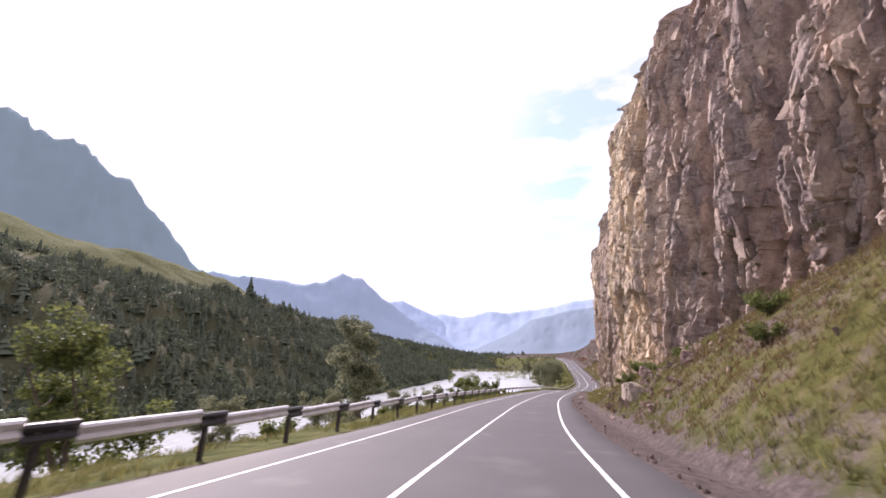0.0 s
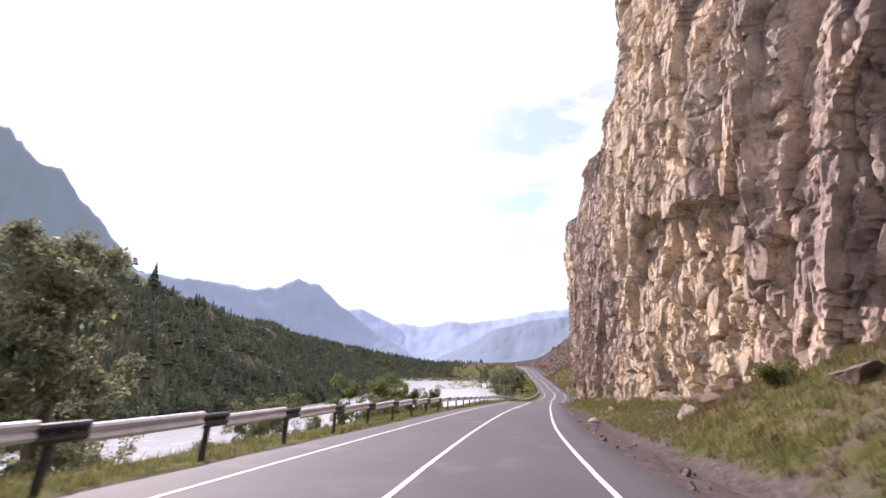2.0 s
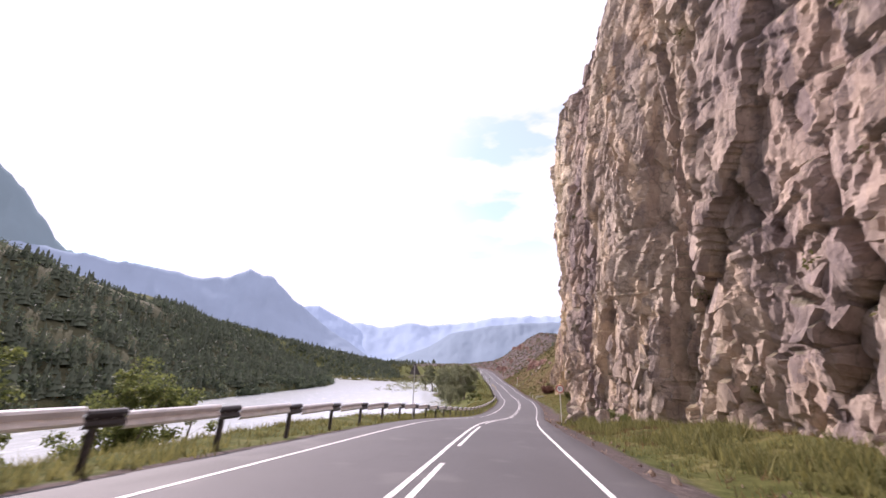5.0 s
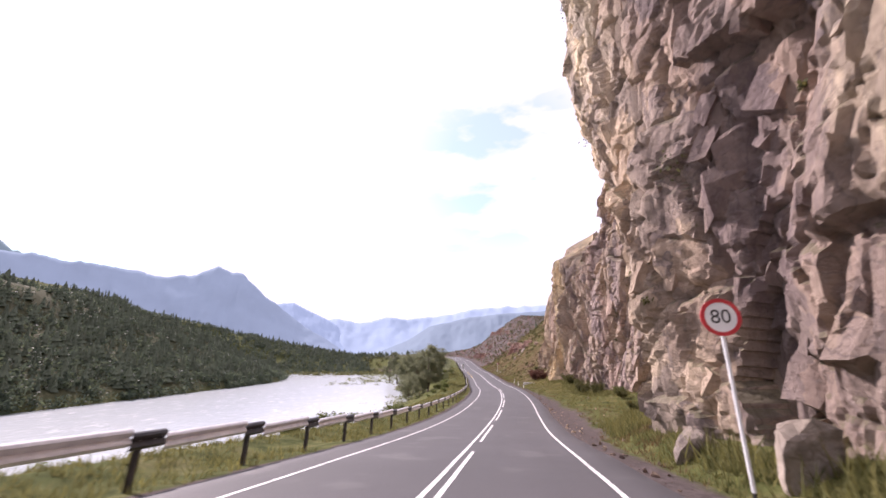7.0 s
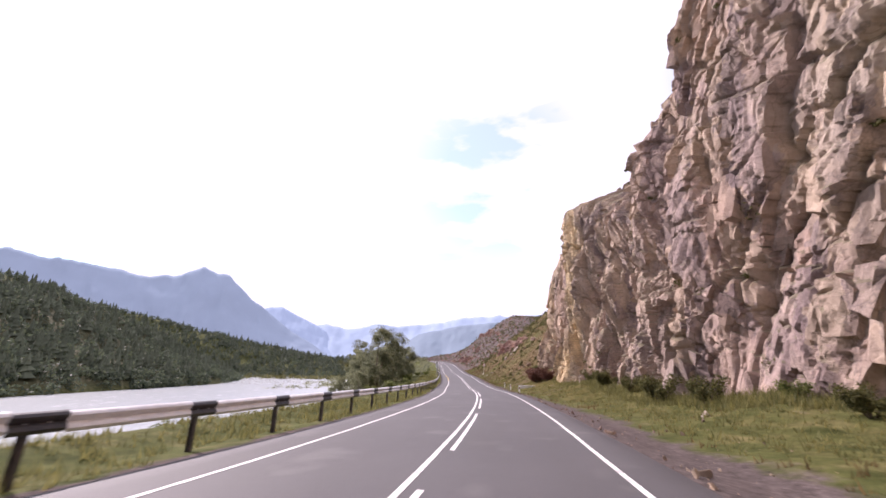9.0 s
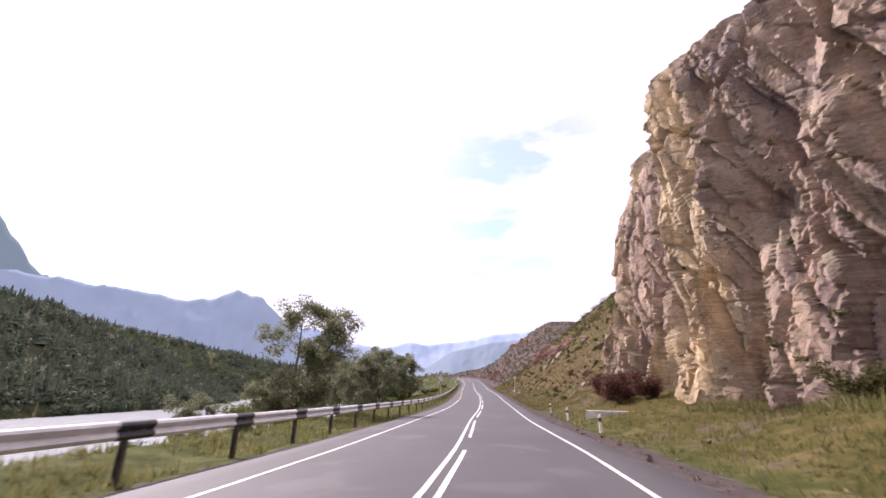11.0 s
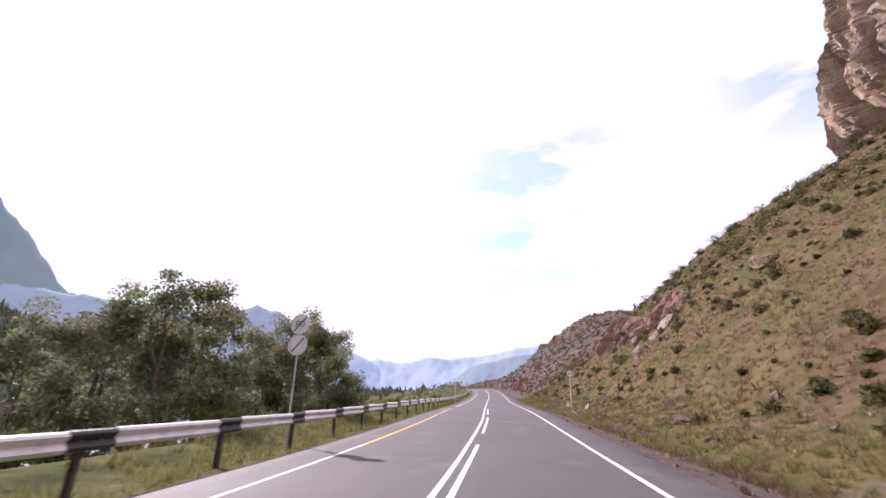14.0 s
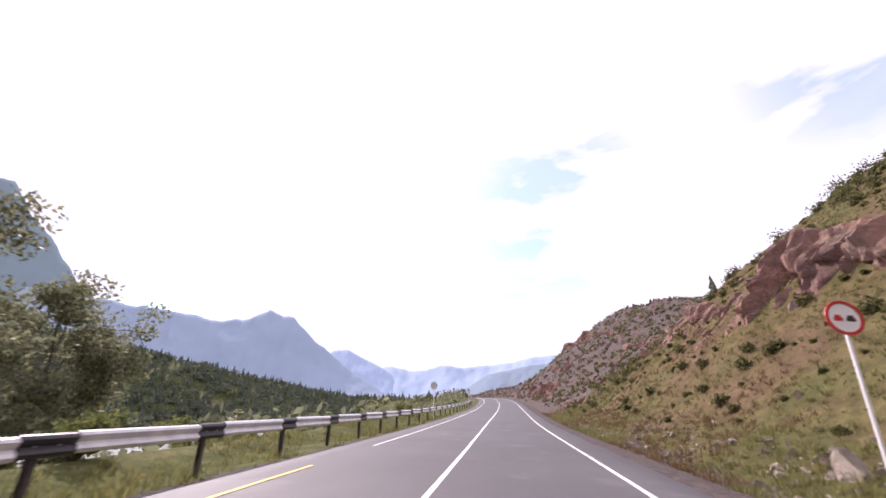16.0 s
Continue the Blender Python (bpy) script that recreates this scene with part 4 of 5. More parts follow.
def disc(name, parent, at, r, material, thick=0.02, label="", rin=0.0):
    """A round plate, or a ring, that faces -y."""
    bm = bmesh.new()
    n = 40
    rims = []
    for y in (-thick / 2, thick / 2):
        rims.append([[bm.verts.new((at[0] + q * math.cos(2 * math.pi * k / n), at[1] + y, at[2] + q * math.sin(2 * math.pi * k / n))) for k in range(n)]
                     for q in ((r, rin) if rin else (r,))])
    for k in range(n):
        j = (k + 1) % n
        bm.faces.new((rims[0][0][k], rims[0][0][j], rims[1][0][j], rims[1][0][k]))
        if rin:
            bm.faces.new((rims[0][1][k], rims[0][1][j], rims[1][1][j], rims[1][1][k]))
            for side in rims:
                bm.faces.new((side[0][k], side[0][j], side[1][j], side[1][k]))
    if not rin:
        for side in rims:
            bm.faces.new(side[0])
    bmesh.ops.recalc_face_normals(bm, faces=bm.faces)
    return part(name, bm, material, parent, label)


def sign_post(label, s, d, top, turn=0.0, steel=False, lean=0.0):
    """The post of a road sign; its own -y looks back along the road."""
    e = new("road_sign")
    tagged(e, label, "road sign")
    p = place(np.array(s), np.array(d))
    e.matrix_world = pose(*p, 0, lean, heading(s) + turn)
    zb = p[2] - spine(s)[2]
    bm = bm_tube(bmesh.new(), (0, 0, -0.25), (0, 0, top - zb), 0.033, 0.033, 12)
    part("pole", bm, M_GALV if steel else M_WHITE, e, "dull galvanized pole" if steel else "white painted steel pole")
    return e, zb


limit, zb = sign_post("round red-rimmed speed limit sign on a white pole", 121.8, 5.5, 3.25)
part("pole_foot", bm_tube(bmesh.new(), (0, 0, -0.2), (0, 0, 0.28), 0.036, 0.036, 12), M_SBLACK, limit, "black painted pole foot")
c = 2.97 - zb
pl = disc("plate", limit, (0, -0.045, c), 0.33, M_WHITE, 0.02, "white round plate")
disc("rim", pl, (0, -0.056, c), 0.345, M_RED, 0.022, "red rim", 0.275)
letters("80", 0.36, M_SBLACK, pl, (0, -0.058, c), "black numerals")

over, zb = sign_post("round red-rimmed no-overtaking sign on a white pole", 262.8, 7.65, 3.3, 4.0, lean=4.0)
c = 3.0 - zb
pl = disc("plate", over, (0, -0.045, c), 0.33, M_WHITE, 0.02, "white round plate")
disc("rim", pl, (0, -0.056, c), 0.345, M_RED, 0.022, "red rim", 0.285)
for x, m, lab in ((-0.115, M_RED, "red car shape"), (0.115, M_SBLACK, "black car shape")):
    bm = bm_box(bmesh.new(), 0.17, 0.006, 0.075, (x, -0.058, c - 0.03), 0.002)
    bm_box(bm, 0.11, 0.006, 0.05, (x, -0.058, c + 0.03), 0.002)
    part("car_symbol", bm, m, pl, lab)
part("foot_block", bm_box(bmesh.new(), 0.16, 0.16, 0.1, (0, 0, 0.0), 0.02), M_CONC, over, "pale concrete foot block")

ends, zb = sign_post("two weathered pale grey round signs on one steel pole", 236.3, -5.6, 3.95, steel=True)
for hc, txt in ((3.68, "80"), (2.98, "")):
    pl = disc("plate", ends, (0, -0.045, hc - zb), 0.33, M_SGREY, 0.02, "weathered pale grey round plate")
    disc("rim", pl, (0, -0.056, hc - zb), 0.345, M_GALV, 0.022, "dull grey rim", 0.315)
    if txt:
        letters(txt, 0.34, M_POST, pl, (0, -0.058, hc - zb), "grey numerals")
    bm = bmesh.new()
    bmesh.ops.create_cube(bm, size=1, matrix=pose(0, -0.0595, hc - zb, 0, 40, 0) @ Matrix.Diagonal((0.05, 0.004, 0.6, 1)))
    part("slash", bm, M_POST, pl, "dark diagonal stripe")
    part("clamp", bm_box(bmesh.new(), 0.12, 0.05, 0.035, (0, -0.018, hc - zb), 0.006), M_GALV, pl, "steel clamp")
part("bracket", bm_box(bmesh.new(), 0.15, 0.03, 0.6, (0, 0.02, 2.3 - zb), 0.006), M_POST, ends, "narrow dark steel bracket")

# three-cornered warning sign, its grey back to the road
warn, zb = sign_post("three-cornered warning sign seen from its grey back", 111.7, -5.75, 3.7, -14, True)
tri = bmesh.new()
rim = []
for y in (-0.012, 0.012):
    ring = []
    for k in range(3):
        a = math.pi / 2 + 2 * math.pi * k / 3
        for off in (-0.1, 0.0, 0.1):
            ring.append(tri.verts.new((0.52 * math.cos(a + off) * (1 - 1.5 * abs(off) * 0.3), y + 0.05, 3.3 - zb + 0.52 * math.sin(a + off) * (1 - 1.5 * abs(off) * 0.3))))
    rim.append(ring)
for k in range(9):
    tri.faces.new((rim[0][k], rim[0][(k + 1) % 9], rim[1][(k + 1) % 9], rim[1][k]))
for ring in rim:
    tri.faces.new(ring)
bmesh.ops.recalc_face_normals(tri, faces=tri.faces)
back = part("plate", tri, M_POST, warn, "dull dark grey three-cornered plate")
for hz in (3.15, 3.47):
    part("clamp", bm_box(bmesh.new(), 0.14, 0.05, 0.035, (0, 0.02, hz - zb), 0.006), M_GALV, back, "steel clamp")

far_sign, zb = sign_post("small round grey sign on a pole by the far bend", 292, -5.4, 2.9)
disc("plate", far_sign, (0, -0.045, 2.75 - zb), 0.34, M_SGREY, 0.02, "dull dark grey round plate")
mark, zb = sign_post("small square grey marker sign beyond the far bend", 330, -5.6, 2.6)
part("plate", bm_box(bmesh.new(), 0.6, 0.02, 0.6, (0, -0.045, 2.5 - zb), 0.008), M_SGREY, mark)


def delineator(s, d):
    e = new("delineator_post")
    tagged(e, "white plastic roadside marker post with black band", "marker post", "marker posts by the verge")
    e.matrix_world = pose(*place(np.array(s), np.array(d)), 0, 0, heading(s) + 6)
    bm = bmesh.new()
    bm_box(bm, 0.13, 0.07, 1.0, (0, 0, 0.28), 0.015)
    for v in bm.verts:
        if v.co.z > 0.7:
            v.co.z += 0.5 * (v.co.x + 0.065) - 0.03
    part("body", bm, M_WHITE, e)
    band = part("band", bm_box(bmesh.new(), 0.138, 0.078, 0.17, (0, 0, 0.56), 0.006), M_SBLACK, e, "black band")
    part("reflector", bm_box(bmesh.new(), 0.045, 0.01, 0.12, (0, -0.042, 0.56), 0.003), M_RED, band, "small red reflector")
    return e


for s, d in ((196.8, 6.2), (205.6, 6.3), (215.0, 6.5)):
    delineator(s, d)

# culvert slab
culvert = new("concrete_slab")
tagged(culvert, "pale low concrete culvert edge in the grass", "concrete slab")
pa, pb = place(np.array(204.4), np.array(7.3)), place(np.array(203.1), np.array(9.5))
culvert.matrix_world = pose(*((pa + pb) / 2), 0, 0, math.degrees(math.atan2(pb[1] - pa[1], pb[0] - pa[0])))
part("body", bm_box(bmesh.new(), 2.5, 0.4, 0.7, (0, 0, -0.02), 0.03), M_CONC, culvert)
part("wing", bm_box(bmesh.new(), 0.4, 0.9, 0.5, (-1.1, 0.3, -0.12), 0.03), M_CONC, culvert)


# ---- stones ----
def stone_bm(seed, subdiv=2, rough=1.0, deep=0.0):
    """An angular broken stone, about 1 across, its base at -0.35."""
    r = random.Random(seed)
    bm = bmesh.new()
    bmesh.ops.create_icosphere(bm, subdivisions=subdiv, radius=0.62)
    for _ in range(9):
        n = Vector((r.gauss(0, 1), r.gauss(0, 1), r.gauss(0, 0.8))).normalized()
        off = r.uniform(0.22, 0.46) - deep * r.random()
        for v in bm.verts:
            k = v.co.dot(n) - off
            if k > 0:
                v.co -= n * k
    for v in bm.verts:
        v.co *= 1 + rough * 0.16 * noise.noise(v.co * 3 + Vector((seed, 0, 0))) + rough * 0.09 * noise.noise(v.co * 8 + Vector((0, seed, 0)))
    return bm


STONES = []
for k in range(7):
    bm = stone_bm(100 + k, 2, 0.35, 0.16)
    bm.verts.ensure_lookup_table()
    STONES.append((np.array([v.co[:] for v in bm.verts]), np.array([[v.index for v in f.verts] for f in bm.faces])))
    bm.free()


def boulder(s, d, size, seed, material, label, sink=0.25, yaw=0.0, tilt=0.0):
    me = bpy.data.meshes.new("boulder")
    bm = stone_bm(seed, 3)
    bm.to_mesh(me)
    bm.free()
    me.materials.append(material)
    ob = new("boulder", me)
    p = place(np.array(s), np.array(d))
    ob.matrix_world = pose(p[0], p[1], p[2] + size[2] * (0.40 - sink), tilt, 0, yaw) @ Matrix.Diagonal((*size, 1))
    return tagged(ob, label, "boulder")


PALE, GREY = "pale angular boulder half buried in the grassy slope", "grey-brown angular boulder on the stony verge"
for row in ((7.2, 8.3, (1.3, 1.2, 2.0), 1, M_PALE, PALE), (25.8, 7.3, (1.5, 1.5, 1.3), 2, M_PALE, "large split pale grey boulder among rubble"),
            (23.0, 9.6, (1.0, 0.9, 0.8), 3, M_STONE, GREY), (6.2, 6.6, (0.9, 0.7, 0.45), 4, M_PALE, PALE), (20.0, 7.0, (1.1, 0.6, 0.4), 5, M_STONE, GREY),
            (33.0, 9.8, (1.3, 1.1, 0.9), 6, M_STONE, GREY), (43.5, 9.5, (1.2, 1.0, 0.9), 31, M_STONE, GREY), (53.0, 8.8, (1.5, 1.2, 0.9), 8, M_PALE, PALE),
            (57.0, 11.0, (1.2, 1.4, 0.8), 9, M_STONE, GREY), (69.2, 8.0, (0.6, 0.5, 0.45), 10, M_STONE, GREY), (58.3, 5.6, (0.7, 0.5, 0.42), 11, M_PALE, PALE),
            (74.0, 9.6, (1.6, 1.2, 1.0), 12, M_STONE, GREY), (91.0, 9.4, (0.9, 1.1, 0.7), 13, M_STONE, GREY), (115.2, 8.3, (1.7, 1.4, 1.7), 14, M_PALE, "pale blocky boulder at the foot of the cliff"),
            (127.2, 6.75, (1.7, 1.5, 1.7), 28, M_PALE, "pale blocky boulder at the foot of the cliff"), (66.5, 11.9, (2.2, 1.3, 1.0), 29, M_PALE, "pale blocky boulder at the foot of the cliff"),
            (60.2, 12.4, (1.1, 0.9, 0.8), 30, M_STONE, GREY), (61.6, 13.0, (0.9, 1.0, 0.9), 32, M_PALE, PALE), (62.8, 12.2, (0.8, 0.7, 0.6), 33, M_STONE, GREY), (59.0, 13.2, (0.9, 0.8, 0.8), 34, M_STONE, GREY),
            (123.2, 7.3, (1.7, 1.4, 1.5), 15, M_PALE, "pale blocky boulder at the foot of the cliff"), (239.1, 18.6, (1.1, 0.9, 1.5), 16, M_STONE, "brown boulder standing on the hillside"),
            (262.6, 14.3, (0.9, 0.7, 1.2), 18, M_PALE, PALE), (259.2, 9.8, (0.9, 0.7, 0.6), 27, M_PALE, PALE),
            (257.2, 8.0, (1.0, 0.6, 0.6), 19, M_PALE, PALE), (263.7, 7.6, (0.9, 0.7, 0.7), 20, M_PALE, PALE), (241.9, 8.2, (0.8, 0.6, 0.5), 21, M_STONE, GREY),
            (226.0, 12.5, (1.0, 0.7, 0.8), 22, M_PALE, PALE), (231.0, 14.0, (1.3, 1.0, 0.9), 23, M_STONE, GREY), (164.5, 10.2, (0.5, 0.4, 0.4), 24, M_PALE, PALE),
            (252.0, 20.0, (1.6, 1.2, 1.4), 25, M_STONE, GREY), (270.0, 17.0, (1.5, 1.1, 1.6), 26, M_STONE, GREY)):
    boulder(*row, yaw=row[3] * 47 % 180, tilt={1: -28, 2: 25}.get(row[3], 0))
bm = bm_box(bmesh.new(), 3.3, 0.85, 0.42, (0, 0, 0), 0.06)
bmesh.ops.subdivide_edges(bm, edges=bm.edges[:], cuts=3, use_grid_fill=True)
for v in bm.verts:
    v.co += Vector((noise.noise(v.co * 1.7), noise.noise(v.co * 1.7 + Vector((5, 0, 0))), noise.noise(v.co * 2.3))) * 0.22
    v.co.y *= 1.0 - 0.18 * v.co.x
me = bpy.data.meshes.new("stone_slab")
bm.to_mesh(me)
bm.free()
me.materials.append(M_PALE)
slab = new("stone_slab", me)
p_ = place(np.array(263.0), np.array(17.0))
slab.matrix_world = pose(p_[0], p_[1], p_[2] + 0.32, 0, 0, heading(263.0)) @ pose(0, 0, 0, 12, -46, 0)
tagged(slab, "long pale stone slab lying on the hillside", "stone slab")


def scatter_stones(name, pts, sizes, material, label, category, seed):
    """Many small stones in one mesh."""
    r = np.random.RandomState(seed)
    V, F, base = [], [], 0
    for (x, y, z), q in zip(pts, sizes):
        v, f = STONES[r.randint(len(STONES))]
        a, sc = r.uniform(0, 6.28), q * r.uniform(0.7, 1.3, 3)
        v = v * sc
        v = np.stack([v[:, 0] * math.cos(a) - v[:, 1] * math.sin(a), v[:, 0] * math.sin(a) + v[:, 1] * math.cos(a), v[:, 2]], -1)
        V.append(v + (x, y, z + 0.12 * sc[2]))
        F.append(f + base)
        base += len(v)
    return tagged(raw_mesh(name, np.concatenate(V), np.concatenate(F), material), label, category, kind="stuff")


R = np.random.RandomState(5)
s_, d_ = R.normal(28, 3.6, 620), 6.0 + 5.5 * R.rand(620) ** 0.9
scatter_stones("rubble", place(s_, d_), 0.10 + 0.45 * R.rand(620) ** 2.6, M_STONE, "broken brown rubble spilled on the verge", "rubble", 1)
s_, d_ = R.uniform(2, 62, 330), 7.5 + 11 * R.rand(330)
scatter_stones("talus_stones", place(s_, d_), 0.1 + 0.5 * R.rand(330) ** 3, M_STONE, "broken stones lying in the grass below the cliff", "stones", 6)
s_, d_ = R.uniform(-5, 262, 1700), 4.55 + 4.5 * R.rand(1700) ** 2.2
scatter_stones("verge_stones", place(s_, d_), 0.035 + 0.2 * R.rand(1700) ** 4, M_STONE, "small stones strewn on the gravel verge", "stones", 2)
s_, d_ = R.uniform(222, 420, 520), 7 + 38 * R.rand(520) ** 1.2
scatter_stones("hillside_stones", place(s_, d_), 0.1 + 0.7 * R.rand(520) ** 3, M_STONE, "grey and brown stones strewn on the dry hillside", "stones", 3)
s_, d_ = R.uniform(300, 440, 1500), 8 + 46 * R.rand(1500) ** 1.1
scatter_stones("scree", place(s_, d_), 0.25 + 1.3 * R.rand(1500) ** 2.5, M_REDROCK, "dark purple-brown scree on the far hillside", "scree", 7)
s_, d_ = R.uniform(235, 285, 260), 5.6 + 4.5 * R.rand(260)
scatter_stones("slope_gravel", place(s_, d_), 0.05 + 0.2 * R.rand(260) ** 2, M_PALE, "pale broken stones at the foot of the hillside", "stones", 4)
q_ = np.random.RandomState(64)
scatter_stones("rubble", place(q_.uniform(255, 279, 240), 5.9 + 3.2 * q_.rand(240) ** 1.3), 0.07 + 0.3 * q_.rand(240) ** 2.4, M_PALE, "pale broken stones strewn on the verge below the hillside", "rubble", 12)
s_ = R.uniform(235, 300, 160)
scatter_stones("shore_rocks", place(s_, -np.interp(s_, [235, 243, 262, 300], [36, 41, 47, 45]) - R.normal(0, 2, 160)), 0.4 + 1.4 * R.rand(160) ** 2, M_STONE, "dark rocks along the river shore", "rocks", 5)


# ---- plants ----
def leaf_cloud(centres, radii, per, size, seed, flat=0.75, loose=0.45):
    """Small pointed leaves in uneven clumps: arrays of points and of quads."""
    r = np.random.RandomState(seed)
    C = np.repeat(np.asarray(centres), per, 0)
    q = r.normal(0, 1, (len(C), 3))
    q = q / np.linalg.norm(q, axis=1, keepdims=True) * r.rand(len(C), 1) ** loose
    C = C + q * np.repeat(np.asarray(radii), per)[:, None] * (1, 1, flat)
    a = r.normal(0, 1, (len(C), 3))
    a /= np.linalg.norm(a, axis=1, keepdims=True)
    b = np.cross(a, r.normal(0, 1, (len(C), 3)))
    b /= np.linalg.norm(b, axis=1, keepdims=True)
    sz = size * (0.6 + 0.8 * r.rand(len(C), 1))
    V = np.stack([C - a * sz, C + b * sz * 0.5, C + a * sz, C - b * sz * 0.5], 1).reshape(-1, 3)
    return V, np.arange(len(V)).reshape(-1, 4)


def limb_mesh(paths):
    """Tapered stems along rows of (point, radius)."""
    V, F = [], []
    n = 6
    for path in paths:
        base = len(V)
        for k, (p, rad) in enumerate(path):
            for j in range(n):
                V.append((p[0] + rad * math.cos(6.283 * j / n), p[1] + rad * math.sin(6.283 * j / n), p[2]))
            if k:
                for j in range(n):
                    F.append((base + (k - 1) * n + j, base + (k - 1) * n + (j + 1) % n, base + k * n + (j + 1) % n, base + k * n + j))
    return np.array(V), np.array(F)


def make_tree(label, height, spread, seed, leaf_m, clumps=70, per=70, leaf=0.17, stems=1, low=0.25, slim=1.0):
    r = random.Random(seed)
    e = new("tree")
    tagged(e, label, "tree")
    paths, tips = [], []
    for q in range(stems):
        lean = Vector((r.uniform(-1, 1), r.uniform(-1, 1), 0)) * (0.10 if stems == 1 else 0.28) * height
        tops = [(Vector((0.15 * q, 0.1 * q, -0.6)) + lean * (k / 6) ** 1.4 + Vector((r.uniform(-1, 1), r.uniform(-1, 1), 0)) * 0.02 * height + Vector((0, 0, (height * 0.94 + 0.6) * k / 6)),
                 0.028 * height * (1 - k / 6.6) / stems ** 0.5) for k in range(7)]
        paths.append(tops)
        for k in range(max(6, 16 // stems)):
            f = low + (0.97 - low) * (k + r.random()) / max(6, 16 // stems)
            i = min(5, int(f * 6))
            p0 = tops[i][0].lerp(tops[i + 1][0], f * 6 - i)
            ang = r.uniform(0, 6.283)
            ln = spread * (1.05 - 0.75 * abs(f - 0.45) ** 0.8) * r.uniform(0.55, 1.15) * slim
            p2 = p0 + Vector((math.cos(ang) * ln, math.sin(ang) * ln, ln * r.uniform(0.15, 0.75)))
            p1 = p0.lerp(p2, 0.5) + Vector((0, 0, -0.08 * ln))
            r0 = tops[i][1] * 0.45
            paths.append([(p0, r0), (p1, r0 * 0.6), (p2, r0 * 0.2)])
            tips += [p0.lerp(p2, 0.6), p2, p1.lerp(p2, 0.5) + Vector((r.gauss(0, 1), r.gauss(0, 1), r.gauss(0, 0.6))) * 0.12 * spread]
        tips.append(tops[-1][0])
    V, F = limb_mesh(paths)
    raw_mesh("trunk", V, F, M_BARK, e, True)
    cs, rad = [], []
    for k in range(clumps):
        t = tips[k % len(tips)]
        cs.append(tuple(t + Vector((r.gauss(0, 1), r.gauss(0, 1), r.gauss(0, 0.8))) * 0.13 * spread))
        rad.append(spread * r.uniform(0.14, 0.30))
    V, F = leaf_cloud(cs, rad, per, leaf, seed)
    raw_mesh("crown", V, F, leaf_m, e)
    return e


def put_tree(e, s, d, scale=1.0, yaw=0.0, copy=True, label=""):
    p = place(np.array(s), np.array(d))
    m = pose(p[0], p[1], p[2], 0, 0, yaw) @ Matrix.Scale(scale, 4)
    if copy:
        e = copy_thing(e, m)
    else:
        e.matrix_world = m
    if label:
        e["label"] = label
    return e


tall = make_tree("tall leafy tree with a loose grey-green crown on the bank", 19.0, 3.6, 1, M_LEAF, 130, 130, 0.14, 1, 0.35)
put_tree(tall, 50, -22, 1.22, 20, False)
big = make_tree("broad leafy tree with an airy crown by the river", 12.5, 4.1, 2, M_LEAF, 210, 140, 0.115, 2, 0.12)
put_tree(big, 206.4, -13.9, 0.80, 0, False)
mid = make_tree("bushy green tree growing behind the guardrail", 8.5, 3.4, 3, M_LEAF, 110, 150, 0.105, 3, 0.12)
put_tree(mid, 262, -15.5, 1.0, 0, False)
light = make_tree("young light-green leafy tree on the river bank", 8.0, 2.6, 4, M_LEAF2, 90, 130, 0.10, 2, 0.12)
put_tree(light, 12, -13.5, 0.95, 0, False)
for s, d, k, yaw in ((22, -16, 0.7, 70), (68, -14, 0.85, 40), (4, -16, 1.2, 200), (76, -15.5, 1.0, 250), (82, -17.5, 1.15, 100), (88, -14.5, 0.8, 10), (93, -18, 1.2, 310), (98, -16, 0.9, 150), (104, -18.5, 1.1, 80), (60, -18, 1.1, 190)):
    put_tree(light, s, d, k, yaw)
for s, d, k, yaw in ((243, -16, 1.05, 30), (249, -18.5, 1.15, 80), (254, -14.5, 0.95, 160), (258, -20, 1.1, 220), (268, -17.5, 0.95, 300), (239, -19, 0.85, 10), (247, -24, 1.1, 120), (266, -25, 1.2, 260),
                     (221, -19, 0.6, 50), (228, -22, 0.6, 140), (205, -15.5, 0.5, 200), (210, -15.5, 0.5, 20), (202, -17.5, 0.5, 100)):
    put_tree(mid, s, d, k, yaw)
for s, d, k, yaw in ((17, -12.5, 0.42, 15), (28, -13, 0.5, 75), (33, -15, 0.6, 160), (40, -13, 0.48, 230), (46, -15.5, 0.62, 300), (55, -13.5, 0.5, 40), (63, -15, 0.5, 110), (72, -13, 0.42, 190)):
    put_tree(mid, s, d, k, yaw, label="low dark bushy tree behind the guardrail")
for s, d, k, yaw in ((275, -30, 0.6, 10), (284, -34, 0.55, 80)):
    put_tree(tall, s, d, k, yaw)


def make_shrub(label, size, seed, leaf_m, clumps=26, per=46, leaf=0.09):
    r = random.Random(seed)
    e = new("shrub")
    tagged(e, label, "shrub")
    paths, cs, rad = [], [], []
    for k in range(9):
        a, l = r.uniform(0, 6.283), size * r.uniform(0.5, 1.0)
        tip = Vector((math.cos(a) * l * 0.7, math.sin(a) * l * 0.7, l * r.uniform(0.6, 1.1)))
        paths.append([(Vector((0, 0, -0.2)), 0.03 * size), (tip * 0.5, 0.02 * size), (tip, 0.006 * size)])
        cs += [tuple(tip * f) for f in (0.55, 0.8, 1.0)]
        rad += [size * r.uniform(0.2, 0.38) for _ in range(3)]
    V, F = limb_mesh(paths)
    raw_mesh("stems", V, F, M_BARK, e, True)
    V, F = leaf_cloud(cs, rad, per, leaf, seed)
    raw_mesh("foliage", V, F, leaf_m, e)
    return e


